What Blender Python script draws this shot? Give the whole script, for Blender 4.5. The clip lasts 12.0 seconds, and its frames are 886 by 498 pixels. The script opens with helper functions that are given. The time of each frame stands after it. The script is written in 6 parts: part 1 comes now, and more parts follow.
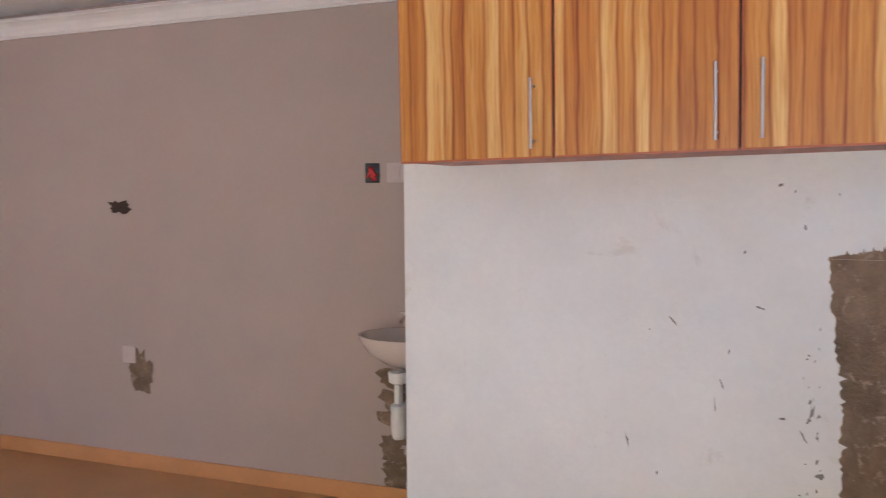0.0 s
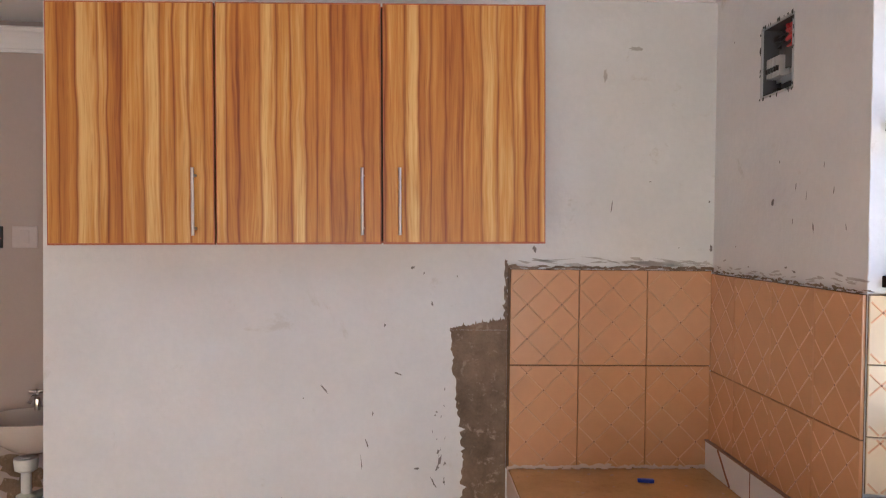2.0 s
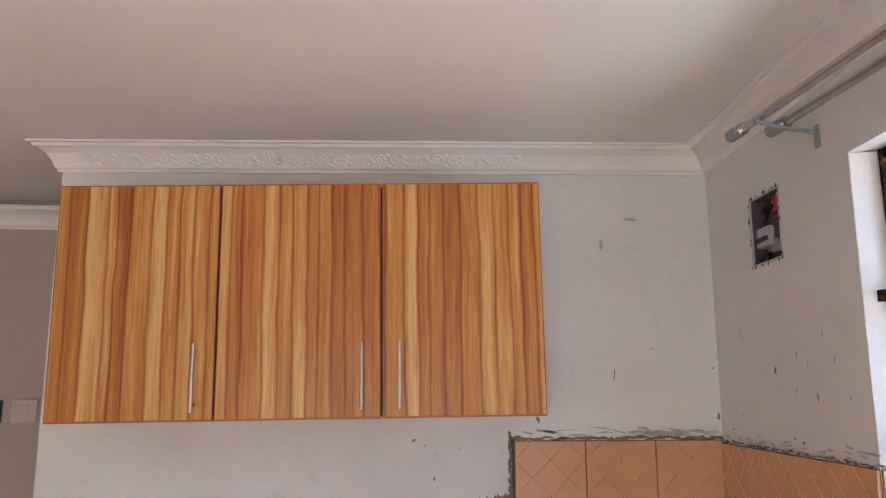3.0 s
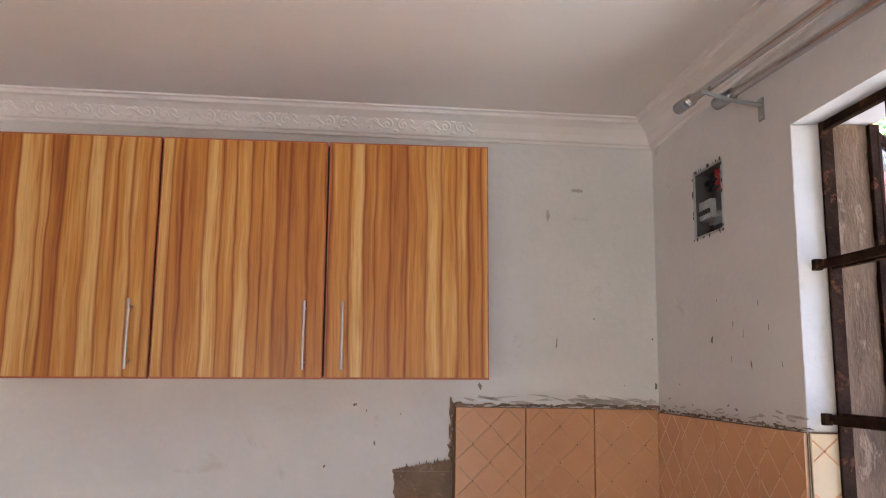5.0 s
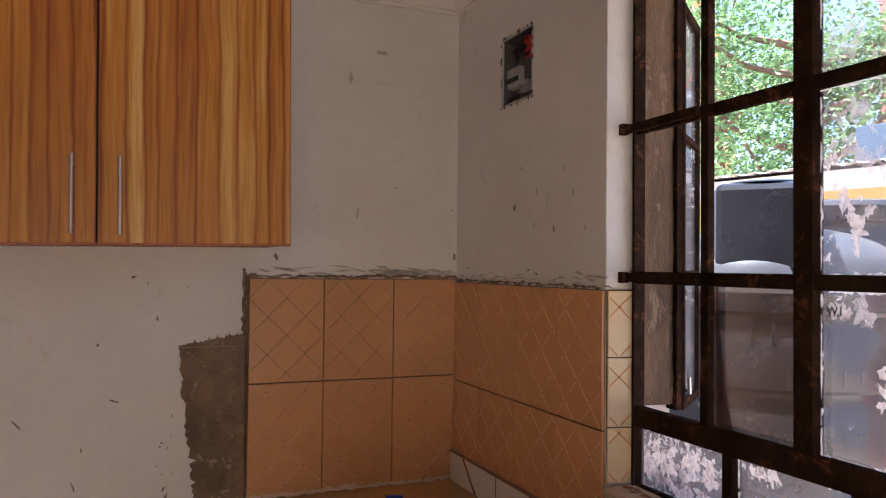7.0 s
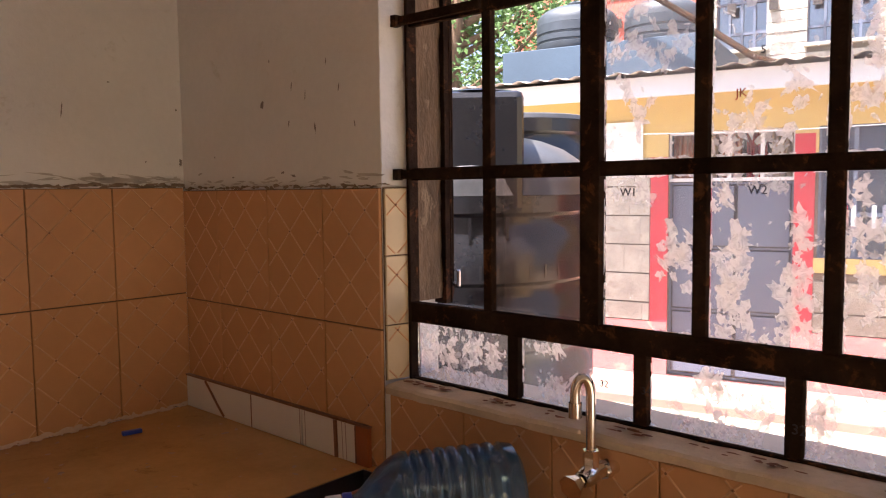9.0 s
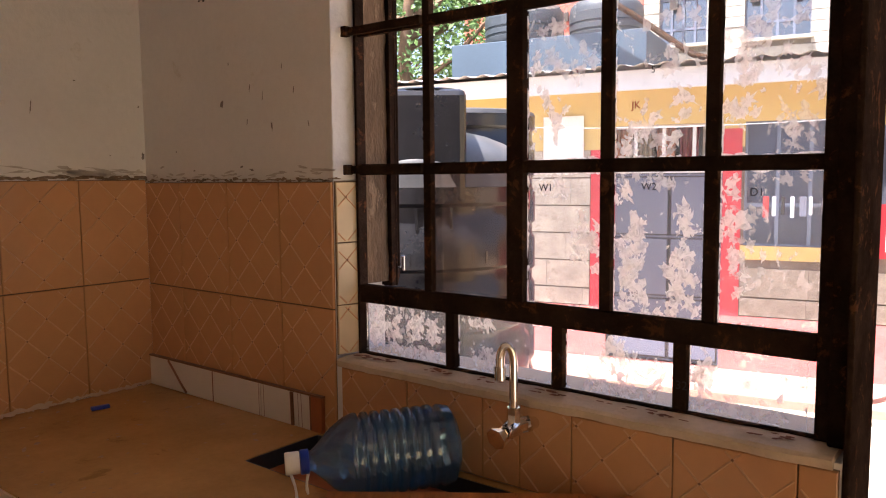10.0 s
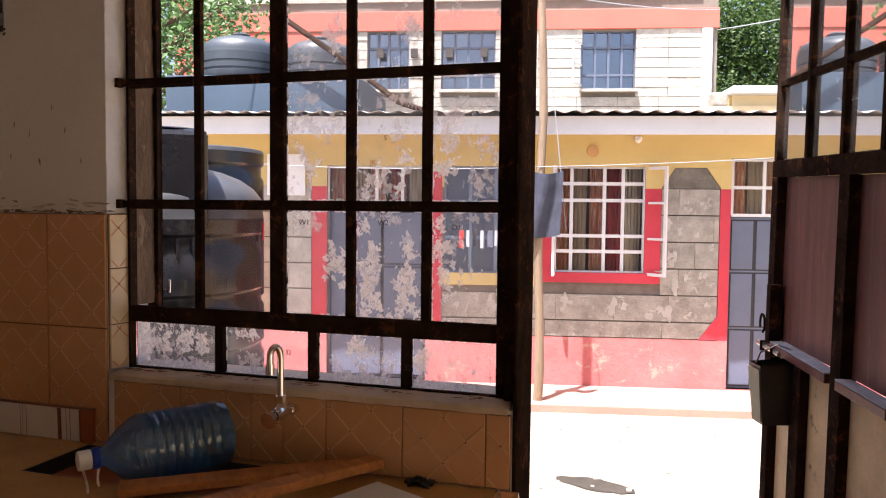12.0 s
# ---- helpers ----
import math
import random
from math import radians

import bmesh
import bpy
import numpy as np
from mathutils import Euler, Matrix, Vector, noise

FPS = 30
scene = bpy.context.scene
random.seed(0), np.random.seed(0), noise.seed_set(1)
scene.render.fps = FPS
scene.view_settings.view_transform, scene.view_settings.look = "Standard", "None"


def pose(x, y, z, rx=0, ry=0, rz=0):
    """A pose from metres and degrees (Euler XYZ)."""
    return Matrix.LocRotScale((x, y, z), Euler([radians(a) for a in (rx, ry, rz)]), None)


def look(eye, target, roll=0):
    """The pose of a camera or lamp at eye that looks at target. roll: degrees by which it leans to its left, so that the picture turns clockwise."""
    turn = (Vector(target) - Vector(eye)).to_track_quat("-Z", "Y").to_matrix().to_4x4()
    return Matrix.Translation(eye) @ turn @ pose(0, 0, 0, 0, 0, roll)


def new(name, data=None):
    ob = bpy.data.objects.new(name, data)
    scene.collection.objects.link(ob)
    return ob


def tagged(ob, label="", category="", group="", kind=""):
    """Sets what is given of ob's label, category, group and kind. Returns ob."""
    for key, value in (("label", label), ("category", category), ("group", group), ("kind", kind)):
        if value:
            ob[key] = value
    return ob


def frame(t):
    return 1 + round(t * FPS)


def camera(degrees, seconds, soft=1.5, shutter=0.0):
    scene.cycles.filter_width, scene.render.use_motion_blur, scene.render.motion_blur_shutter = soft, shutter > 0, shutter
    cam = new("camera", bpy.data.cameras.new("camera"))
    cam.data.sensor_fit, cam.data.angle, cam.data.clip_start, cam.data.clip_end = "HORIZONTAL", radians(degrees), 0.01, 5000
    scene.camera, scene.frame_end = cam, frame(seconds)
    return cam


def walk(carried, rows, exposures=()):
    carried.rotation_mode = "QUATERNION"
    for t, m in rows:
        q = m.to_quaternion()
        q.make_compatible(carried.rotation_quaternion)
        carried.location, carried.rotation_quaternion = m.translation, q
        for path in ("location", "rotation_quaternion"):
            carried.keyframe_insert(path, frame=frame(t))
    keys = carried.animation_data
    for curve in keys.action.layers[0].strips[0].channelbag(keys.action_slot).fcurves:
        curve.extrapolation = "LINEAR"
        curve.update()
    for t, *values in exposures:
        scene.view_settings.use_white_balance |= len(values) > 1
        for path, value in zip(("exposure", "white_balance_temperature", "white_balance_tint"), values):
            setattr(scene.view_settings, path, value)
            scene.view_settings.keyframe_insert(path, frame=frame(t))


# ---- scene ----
cam = camera(60.3, 12.0, soft=1.1, shutter=0.15)
PATH = [
    (0, (-1.054, -2.572, 1.613), (-1.894, -0.763, 1.466), -0.4),
    (0.5, (-1.137, -2.673, 1.656), (-1.434, -0.701, 1.506), -0.8),
    (1, (-1.167, -2.737, 1.686), (-1.126, -0.742, 1.547), -0.4),
    (1.5, (-1.098, -2.753, 1.727), (-1.053, -0.758, 1.596), 0.3),
    (2, (-1.1, -2.754, 1.757), (-1.022, -0.756, 1.714), 0.6),
    (2.5, (-1.064, -2.763, 1.79), (-1.03, -0.777, 2.019), 0.3),
    (2.7, (-1.07, -2.771, 1.802), (-1.03, -0.801, 2.145), 0.1),
    (4.5, (-1.072, -2.763, 1.77), (-0.938, -0.808, 2.167), 0.6),
    (5, (-1.062, -2.743, 1.744), (-0.875, -0.778, 2.065), 1.0),
    (5.5, (-1.08, -2.724, 1.72), (-0.866, -0.742, 1.885), 1.0),
    (6, (-1.083, -2.733, 1.676), (-0.802, -0.755, 1.765), 0.7),
    (6.5, (-1.104, -2.69, 1.68), (-0.566, -0.765, 1.747), 0.5),
    (8.3, (-1.185, -2.321, 1.628), (0.051, -0.749, 1.567), -0.2),
    (8.5, (-1.229, -2.32, 1.626), (0.096, -0.825, 1.532), -0.6),
    (9, (-1.302, -2.335, 1.613), (0.175, -0.995, 1.456), -0.7),
    (9.5, (-1.371, -2.404, 1.617), (0.175, -1.148, 1.439), -0.5),
    (10, (-1.46, -2.501, 1.627), (0.096, -1.259, 1.44), -0.5),
    (10.5, (-1.553, -2.549, 1.64), (0.047, -1.362, 1.461), -0.2),
    (11, (-1.704, -2.573, 1.641), (0.231, -1.602, 1.510), 0.7),
    (11.5, (-1.855, -2.585, 1.643), (0.195, -1.900, 1.521), 1.2),
    (12, (-1.951, -2.635, 1.642), (0.074, -2.016, 1.533), 0.6),
]
EXPOSURES = [(0.0, 4.1, 4420, 8), (1.0, 4.22, 4450, 8), (2.0, 3.92, 4600, 9), (2.7, 3.75, 4600, 9), (4.5, 3.75, 4600, 8), (5.5, 3.62, 4750, 10), (6.0, 3.6, 4900, 11), (6.7, 2.98, 5150, 14), (8.5, 2.65, 6200, 21), (9.5, 2.72, 6100, 16), (10.5, 2.5, 6200, 18), (11.0, 2.2, 6100, 18), (12.0, 2.08, 6000, 17)]
walk(cam, [(t, look(eye, target, roll)) for t, eye, target, roll in PATH], EXPOSURES)

# ---- light ----
world = bpy.data.worlds.new("sky")
scene.world = world
world.use_nodes = True
wn = world.node_tree.nodes
sky = wn.new("ShaderNodeTexSky")
sky.sky_type, sky.sun_disc = "NISHITA", False
SUN_FROM = Vector((-0.286, 0.136, 0.948)).normalized()
sky.air_density, sky.dust_density, sky.ozone_density = 0.8, 4.0, 0.6
sky.sun_elevation = math.asin(SUN_FROM.z)
sky.sun_rotation = math.atan2(SUN_FROM.x, SUN_FROM.y)
wn["Background"].inputs["Strength"].default_value = 0.085
world.node_tree.links.new(sky.outputs["Color"], wn["Background"].inputs["Color"])
sun = new("sun", bpy.data.lights.new("sun", "SUN"))
sun.data.energy, sun.data.angle, sun.data.color = 5.0, radians(0.5), (1.0, 0.95, 0.87)
sun.matrix_world = look(SUN_FROM * 30, (0, 0, 0))

# ---- materials ----
def mat(name):
    m = bpy.data.materials.new(name)
    m.use_nodes = True
    return m, m.node_tree.nodes, m.node_tree.links, m.node_tree.nodes["Principled BSDF"]


def ramp(nodes, stops):
    r = nodes.new("ShaderNodeValToRGB")
    e = r.color_ramp.elements
    while len(e) < len(stops):
        e.new(0.5)
    for el, (p, c) in zip(e, stops):
        el.position, el.color = p, (*c, 1)
    return r


def coords(nodes, links, scale=(1, 1, 1), shift=0.0):
    """Object coordinates, moved apart for each object by its random number."""
    tc, info = nodes.new("ShaderNodeTexCoord"), nodes.new("ShaderNodeObjectInfo")
    mul, add, mp = nodes.new("ShaderNodeMath"), nodes.new("ShaderNodeVectorMath"), nodes.new("ShaderNodeMapping")
    mul.operation, mul.inputs[1].default_value = "MULTIPLY", shift
    links.new(info.outputs["Random"], mul.inputs[0])
    links.new(tc.outputs["Object"], add.inputs[0])
    links.new(mul.outputs[0], add.inputs[1])
    links.new(add.outputs[0], mp.inputs["Vector"])
    mp.inputs["Scale"].default_value = scale
    return mp.outputs["Vector"]


def noise_tex(nodes, links, vec, scale, detail=5, rough=0.6, distort=0.0):
    n = nodes.new("ShaderNodeTexNoise")
    n.inputs["Scale"].default_value, n.inputs["Detail"].default_value = scale, detail
    n.inputs["Roughness"].default_value, n.inputs["Distortion"].default_value = rough, distort
    links.new(vec, n.inputs["Vector"])
    return n.outputs["Fac"]


def mix(nodes, links, fac, a, b, how="MIX"):
    m = nodes.new("ShaderNodeMix")
    m.data_type, m.blend_type = "RGBA", how
    for sock, v in ((m.inputs["Factor"], fac), (m.inputs["A"], a), (m.inputs["B"], b)):
        if isinstance(v, (int, float)):
            sock.default_value = v
        elif isinstance(v, tuple):
            sock.default_value = (*v, 1)
        else:
            links.new(v, sock)
    return m.outputs["Result"]


def bump(nodes, links, bsdf, height, strength, dist=0.01):
    b = nodes.new("ShaderNodeBump")
    b.inputs["Strength"].default_value, b.inputs["Distance"].default_value = strength, dist
    links.new(height, b.inputs["Height"])
    links.new(b.outputs["Normal"], bsdf.inputs["Normal"])


def rough_mat(name, base, spread=0.12, scale=3.0, grain=60.0, rough=0.8, metal=0.0, bumps=0.15, stain=None, cover=0.62, stretch=(1, 1, 1), shift=7.0, spec=0.5):
    """A surface with cloudy tone at two scales, fine relief and stains of its own shape."""
    m, n, l, b = mat(name)
    v = coords(n, l, stretch, shift)
    big, fine = noise_tex(n, l, v, scale, 4), noise_tex(n, l, v, grain, 3, 0.7)
    lo, hi = tuple(c * (1 - spread) for c in base), tuple(min(1, c * (1 + spread)) for c in base)
    r1 = ramp(n, [(0.3, lo), (0.7, hi)])
    l.new(big, r1.inputs["Fac"])
    r2 = ramp(n, [(0.3, (1 - spread * 0.6,) * 3), (0.7, (1, 1, 1))])
    l.new(fine, r2.inputs["Fac"])
    col = mix(n, l, 1.0, r1.outputs["Color"], r2.outputs["Color"], "MULTIPLY")
    if stain:
        s = noise_tex(n, l, v, scale * 2.3, 8, 0.72, 0.4)
        r3 = ramp(n, [(cover, (0, 0, 0)), (min(cover + 0.06, 1), (1, 1, 1))])
        l.new(s, r3.inputs["Fac"])
        col = mix(n, l, r3.outputs["Color"], col, stain)
    l.new(col, b.inputs["Base Color"])
    b.inputs["Roughness"].default_value, b.inputs["Metallic"].default_value = rough, metal
    b.inputs["Specular IOR Level"].default_value = spec
    if bumps:
        bump(n, l, b, fine, bumps)
    return m


def wood_stripes(name, shift):
    """Orange laminate with upright heartwood stripes."""
    m, n, l, b = mat(name)
    v = coords(n, l, (1, 1, 1), shift)
    wm = n.new("ShaderNodeMapping")
    wm.inputs["Scale"].default_value = (5.0, 1.0, 1.5)
    l.new(v, wm.inputs["Vector"])
    warp = noise_tex(n, l, wm.outputs["Vector"], 1.6, 2, 0.5, 0.6)
    wv = n.new("ShaderNodeVectorMath")
    wv.operation = "SCALE"
    comb = n.new("ShaderNodeCombineXYZ")
    l.new(warp, comb.inputs[0])
    l.new(comb.outputs[0], wv.inputs[0])
    wv.inputs["Scale"].default_value = 0.026
    add = n.new("ShaderNodeVectorMath")
    l.new(v, add.inputs[0])
    l.new(wv.outputs[0], add.inputs[1])
    mp = n.new("ShaderNodeMapping")
    mp.inputs["Scale"].default_value = (1, 0.02, 0.035)
    l.new(add.outputs[0], mp.inputs["Vector"])
    thin = noise_tex(n, l, mp.outputs["Vector"], 150.0, 4, 0.65, 0.2)
    soft = noise_tex(n, l, mp.outputs["Vector"], 44.0, 4, 0.65, 0.3)
    sep = n.new("ShaderNodeSeparateXYZ")
    l.new(mp.outputs["Vector"], sep.inputs[0])
    cell = n.new("ShaderNodeTexVoronoi")
    cell.voronoi_dimensions, cell.inputs["Scale"].default_value = "1D", 21.0
    l.new(sep.outputs[0], cell.inputs["W"])
    grey = n.new("ShaderNodeSeparateColor")
    l.new(cell.outputs["Color"], grey.inputs[0])
    both = n.new("ShaderNodeMath")
    both.operation = "MULTIPLY_ADD"
    l.new(soft, both.inputs[0])
    both.inputs[1].default_value = 1.15
    half = n.new("ShaderNodeMath")
    half.operation, half.inputs[1].default_value, half.inputs[2].default_value = "MULTIPLY_ADD", 0.50, -0.28
    l.new(grey.outputs[0], half.inputs[0])
    l.new(half.outputs[0], both.inputs[2])
    r = ramp(n, [(0.12, (0.27, 0.078, 0.007)), (0.28, (0.38, 0.134, 0.012)), (0.46, (0.46, 0.192, 0.020)), (0.62, (0.53, 0.262, 0.042)), (0.82, (0.66, 0.42, 0.135))])
    l.new(both.outputs[0], r.inputs["Fac"])
    # dark heartwood lines along some of the stripes
    edge = n.new("ShaderNodeTexVoronoi")
    edge.voronoi_dimensions, edge.feature, edge.inputs["Scale"].default_value = "1D", "DISTANCE_TO_EDGE", 21.0
    l.new(sep.outputs[0], edge.inputs["W"])
    r3 = ramp(n, [(0.0, (0.46, 0.26, 0.13)), (0.05, (0.70, 0.53, 0.38)), (0.16, (1, 1, 1))])
    l.new(edge.outputs["Distance"], r3.inputs["Fac"])
    col = mix(n, l, 0.9, r.outputs["Color"], r3.outputs["Color"], "MULTIPLY")
    r2 = ramp(n, [(0.34, (0.76, 0.65, 0.52)), (0.45, (0.94, 0.90, 0.85)), (0.60, (1, 1, 1))])
    l.new(thin, r2.inputs["Fac"])
    col = mix(n, l, 1.0, col, r2.outputs["Color"], "MULTIPLY")
    l.new(col, b.inputs["Base Color"])
    b.inputs["Roughness"].default_value = 0.38
    bump(n, l, b, thin, 0.05, 0.002)
    return m


def pane_mat(name, cover, tint=(1, 1, 1), film=0.08, dust=(0.75, 0.75, 0.73), shine=1.35):
    """Window glass under a film of dust, with splashes of whitewash of their own shape."""
    m, n, l, b = mat(name)
    out = n["Material Output"]
    v = coords(n, l, (1, 1, 1), 23.0)
    blot = noise_tex(n, l, v, 17.0, 7, 0.68, 0.9)
    streak = coords(n, l, (1, 2.6, 0.7), 11.0)
    fine = noise_tex(n, l, streak, 26.0, 6, 0.7, 0.5)
    madd = n.new("ShaderNodeMath")
    madd.operation = "MULTIPLY_ADD"
    l.new(fine, madd.inputs[0])
    madd.inputs[1].default_value = 0.34
    l.new(blot, madd.inputs[2])
    r = ramp(n, [(cover - 0.25, (film * 0.6,) * 3), (cover, (film, film, film)), (cover + 0.035, (0.72, 0.72, 0.72))])
    l.new(madd.outputs[0], r.inputs["Fac"])
    clear, gloss, glass = n.new("ShaderNodeBsdfTransparent"), n.new("ShaderNodeBsdfGlossy"), n.new("ShaderNodeMixShader")
    clear.inputs["Color"].default_value = (*tint, 1)
    gloss.inputs["Roughness"].default_value = 0.02
    fr = n.new("ShaderNodeFresnel")
    fr.inputs["IOR"].default_value = shine
    l.new(fr.outputs[0], glass.inputs[0])
    l.new(clear.outputs[0], glass.inputs[1])
    l.new(gloss.outputs[0], glass.inputs[2])
    white, trans, wash = n.new("ShaderNodeBsdfDiffuse"), n.new("ShaderNodeBsdfTranslucent"), n.new("ShaderNodeMixShader")
    white.inputs["Color"].default_value = (*dust, 1)
    trans.inputs["Color"].default_value = (*(min(1, c * 1.2) for c in dust), 1)
    wash.inputs[0].default_value = 0.82
    l.new(white.outputs[0], wash.inputs[1])
    l.new(trans.outputs[0], wash.inputs[2])
    both = n.new("ShaderNodeMixShader")
    l.new(r.outputs["Color"], both.inputs[0])
    l.new(glass.outputs[0], both.inputs[1])
    l.new(wash.outputs[0], both.inputs[2])
    l.new(both.outputs[0], out.inputs["Surface"])
    return m


def leaf_mat(name, a, c):
    m, n, l, b = mat(name)
    g = n.new("ShaderNodeNewGeometry")
    r = ramp(n, [(0.0, a), (1.0, c)])
    l.new(g.outputs["Random Per Island"], r.inputs["Fac"])
    l.new(r.outputs["Color"], b.inputs["Base Color"])
    b.inputs["Roughness"].default_value = 0.55
    thin, both = n.new("ShaderNodeBsdfTranslucent"), n.new("ShaderNodeMixShader")
    both.inputs[0].default_value = 0.4
    l.new(r.outputs["Color"], thin.inputs["Color"])
    l.new(b.outputs[0], both.inputs[1])
    l.new(thin.outputs[0], both.inputs[2])
    l.new(both.outputs[0], n["Material Output"].inputs["Surface"])
    return m


WALL = rough_mat("wall_paint", (0.74, 0.72, 0.71), 0.07, 1.6, 45, 0.65, 0, 0.16, (0.63, 0.60, 0.565), 0.62)
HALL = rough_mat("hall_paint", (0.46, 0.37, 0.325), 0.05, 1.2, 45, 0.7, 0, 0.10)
HALLP = rough_mat("pinkish_plastic", (0.56, 0.47, 0.45), 0.05, 4, 60, 0.45)
CEIL = rough_mat("ceiling_paint", (0.88, 0.85, 0.80), 0.03, 1.2, 50, 0.8, 0, 0.08)
PLASTER = rough_mat("cornice_plaster", (0.84, 0.80, 0.77), 0.04, 4, 60, 0.7, 0, 0.06)
CEMENT = rough_mat("raw_cement", (0.215, 0.150, 0.098), 0.32, 9, 90, 0.9, 0, 0.5, (0.33, 0.25, 0.18), 0.56)
GROUT = rough_mat("dark_grout", (0.15, 0.09, 0.05), 0.25, 20, 120, 0.9, 0, 0.3)
DIRT = rough_mat("soot_smear", (0.23, 0.205, 0.19), 0.3, 30, 150, 0.9, 0, 0.2)
TILE = rough_mat("peach_tile", (0.58, 0.308, 0.148), 0.07, 2.5, 30, 0.2, 0, 0.0, shift=9.0)
# ridges paler than the tile: their relief highlights are put into the colour
TILE_LINE = rough_mat("tile_ridge_highlight", (0.63, 0.36, 0.185), 0.1, 6, 60, 0.3)
TILE_DOT = rough_mat("tile_dot", (0.24, 0.11, 0.05), 0.1, 6, 60, 0.4)
TILE_R = rough_mat("cream_tile", (0.70, 0.56, 0.36), 0.06, 4, 30, 0.25, 0, 0.0, (0.55, 0.38, 0.2), 0.66)
TILE_W = rough_mat("white_tile", (0.74, 0.71, 0.68), 0.03, 4, 30, 0.2, 0, 0.0)
VEIN = rough_mat("tile_vein", (0.22, 0.09, 0.05), 0.2, 30, 90, 0.4)
TOP = rough_mat("worktop_stone", (0.58, 0.325, 0.12), 0.16, 3.2, 45, 0.22, 0, 0.05, (0.42, 0.235, 0.085), 0.6)
TOPEDGE = rough_mat("worktop_edge", (0.60, 0.44, 0.33), 0.1, 6, 60, 0.6, 0, 0.1)
FLOOR = rough_mat("floor_tile", (0.50, 0.27, 0.11), 0.08, 2, 40, 0.3, 0, 0.03)
SKIRT = rough_mat("skirting_tile", (0.60, 0.30, 0.11), 0.08, 4, 40, 0.35, 0, 0.03)
SILL = rough_mat("sill_screed", (0.60, 0.47, 0.34), 0.16, 8, 70, 0.7, 0, 0.3, (0.36, 0.2, 0.1), 0.64)
RUST = rough_mat("black_steel", (0.034, 0.021, 0.015), 0.45, 9, 80, 0.8, 0, 0.4, (0.105, 0.046, 0.023), 0.57, spec=0.0)
RAWREV = rough_mat("raw_render", (0.165, 0.105, 0.058), 0.4, 12, 60, 0.9, 0, 0.8, (0.24, 0.165, 0.10), 0.55, (1, 1, 0.3))
CAB = [wood_stripes("laminate_stripes", s) for s in (3.1, 8.7, 5.3)]
CABEDGE = rough_mat("laminate_edging", (0.34, 0.095, 0.03), 0.12, 5, 60, 0.45)
# near-black that stands for shade in door gaps and wall holes
GAPDARK = rough_mat("gap_hole_dark", (0.05, 0.03, 0.022), 0.2, 5, 60, 0.8)
STEEL = rough_mat("brushed_steel", (0.50, 0.46, 0.43), 0.06, 20, 200, 0.28, 1.0, 0.03)
CHROME = rough_mat("chrome", (0.78, 0.74, 0.70), 0.06, 20, 200, 0.10, 1.0, 0.0)
ALU = rough_mat("satin_tube", (0.52, 0.50, 0.50), 0.06, 20, 200, 0.25, 0.9, 0.02)
PVC = rough_mat("grey_plastic", (0.30, 0.31, 0.33), 0.06, 8, 80, 0.45)
BOXIN = rough_mat("box_inside", (0.075, 0.075, 0.08), 0.15, 14, 80, 0.7)
LGREY = rough_mat("breaker_plastic", (0.46, 0.46, 0.46), 0.08, 10, 80, 0.4)
MORTLINE = rough_mat("brown_mortar", (0.27, 0.195, 0.135), 0.35, 25, 120, 0.95, 0, 0.4, (0.12, 0.08, 0.05), 0.56)
GRIME = rough_mat("grey_grime", (0.50, 0.46, 0.425), 0.16, 18, 120, 0.9)
SMEAR = rough_mat("pale_mortar", (0.45, 0.41, 0.36), 0.12, 9, 60, 0.95, 0, 0.3)
BLACKP = rough_mat("black_plastic", (0.02, 0.02, 0.022), 0.2, 10, 80, 0.45)
REDW = rough_mat("red_wire", (0.55, 0.02, 0.02), 0.1, 10, 80, 0.4)
WHITEP = rough_mat("white_plastic", (0.78, 0.77, 0.75), 0.04, 10, 80, 0.35)
CERAMIC = rough_mat("white_ceramic", (0.66, 0.58, 0.53), 0.03, 5, 60, 0.12)
BLUECAP = rough_mat("blue_plastic", (0.01, 0.04, 0.35), 0.1, 10, 80, 0.4)
PLANK = rough_mat("raw_timber", (0.52, 0.20, 0.055), 0.25, 6, 60, 0.7, 0, 0.2, (0.30, 0.12, 0.035), 0.58, (6, 1, 6))
SHEET = rough_mat("white_board", (0.76, 0.76, 0.76), 0.03, 3, 60, 0.5)
TANK = rough_mat("black_tank", (0.013, 0.013, 0.015), 0.3, 5, 60, 0.22, 0, 0.03, spec=0.5)
# paler copy of the tank for domes, with the sun's sheen in its colour
TANKD = rough_mat("sunlit_tank_top", (0.05, 0.05, 0.052), 0.25, 5, 60, 0.33, 0, 0.03, spec=0.5)
BLUEL = rough_mat("pale_blue_paint", (0.17, 0.215, 0.30), 0.1, 2, 40, 0.6)
# lighter copy for the roof tanks: blue-grey daylight is put into the colour
TANKB = rough_mat("daylit_tank", (0.035, 0.043, 0.052), 0.2, 5, 60, 0.45, 0, 0.03)
SINK = rough_mat("sink_steel", (0.06, 0.07, 0.085), 0.2, 8, 80, 0.35, 0.6)
SAND = rough_mat("dry_sand", (0.355, 0.30, 0.225), 0.3, 1.3, 14, 0.95, 0, 0.9, (0.27, 0.22, 0.16), 0.55)
PAVE = rough_mat("pink_screed", (0.37, 0.20, 0.155), 0.12, 1.6, 25, 0.9, 0, 0.3, (0.50, 0.16, 0.10), 0.62)
YELLOW = rough_mat("yellow_paint", (0.60, 0.45, 0.17), 0.06, 1.5, 30, 0.8, 0, 0.15)
CREAMY = rough_mat("cream_paint", (0.72, 0.60, 0.36), 0.06, 1.5, 30, 0.8, 0, 0.15)
REDP = rough_mat("red_paint", (0.52, 0.04, 0.06), 0.1, 2.0, 30, 0.75, 0, 0.15)
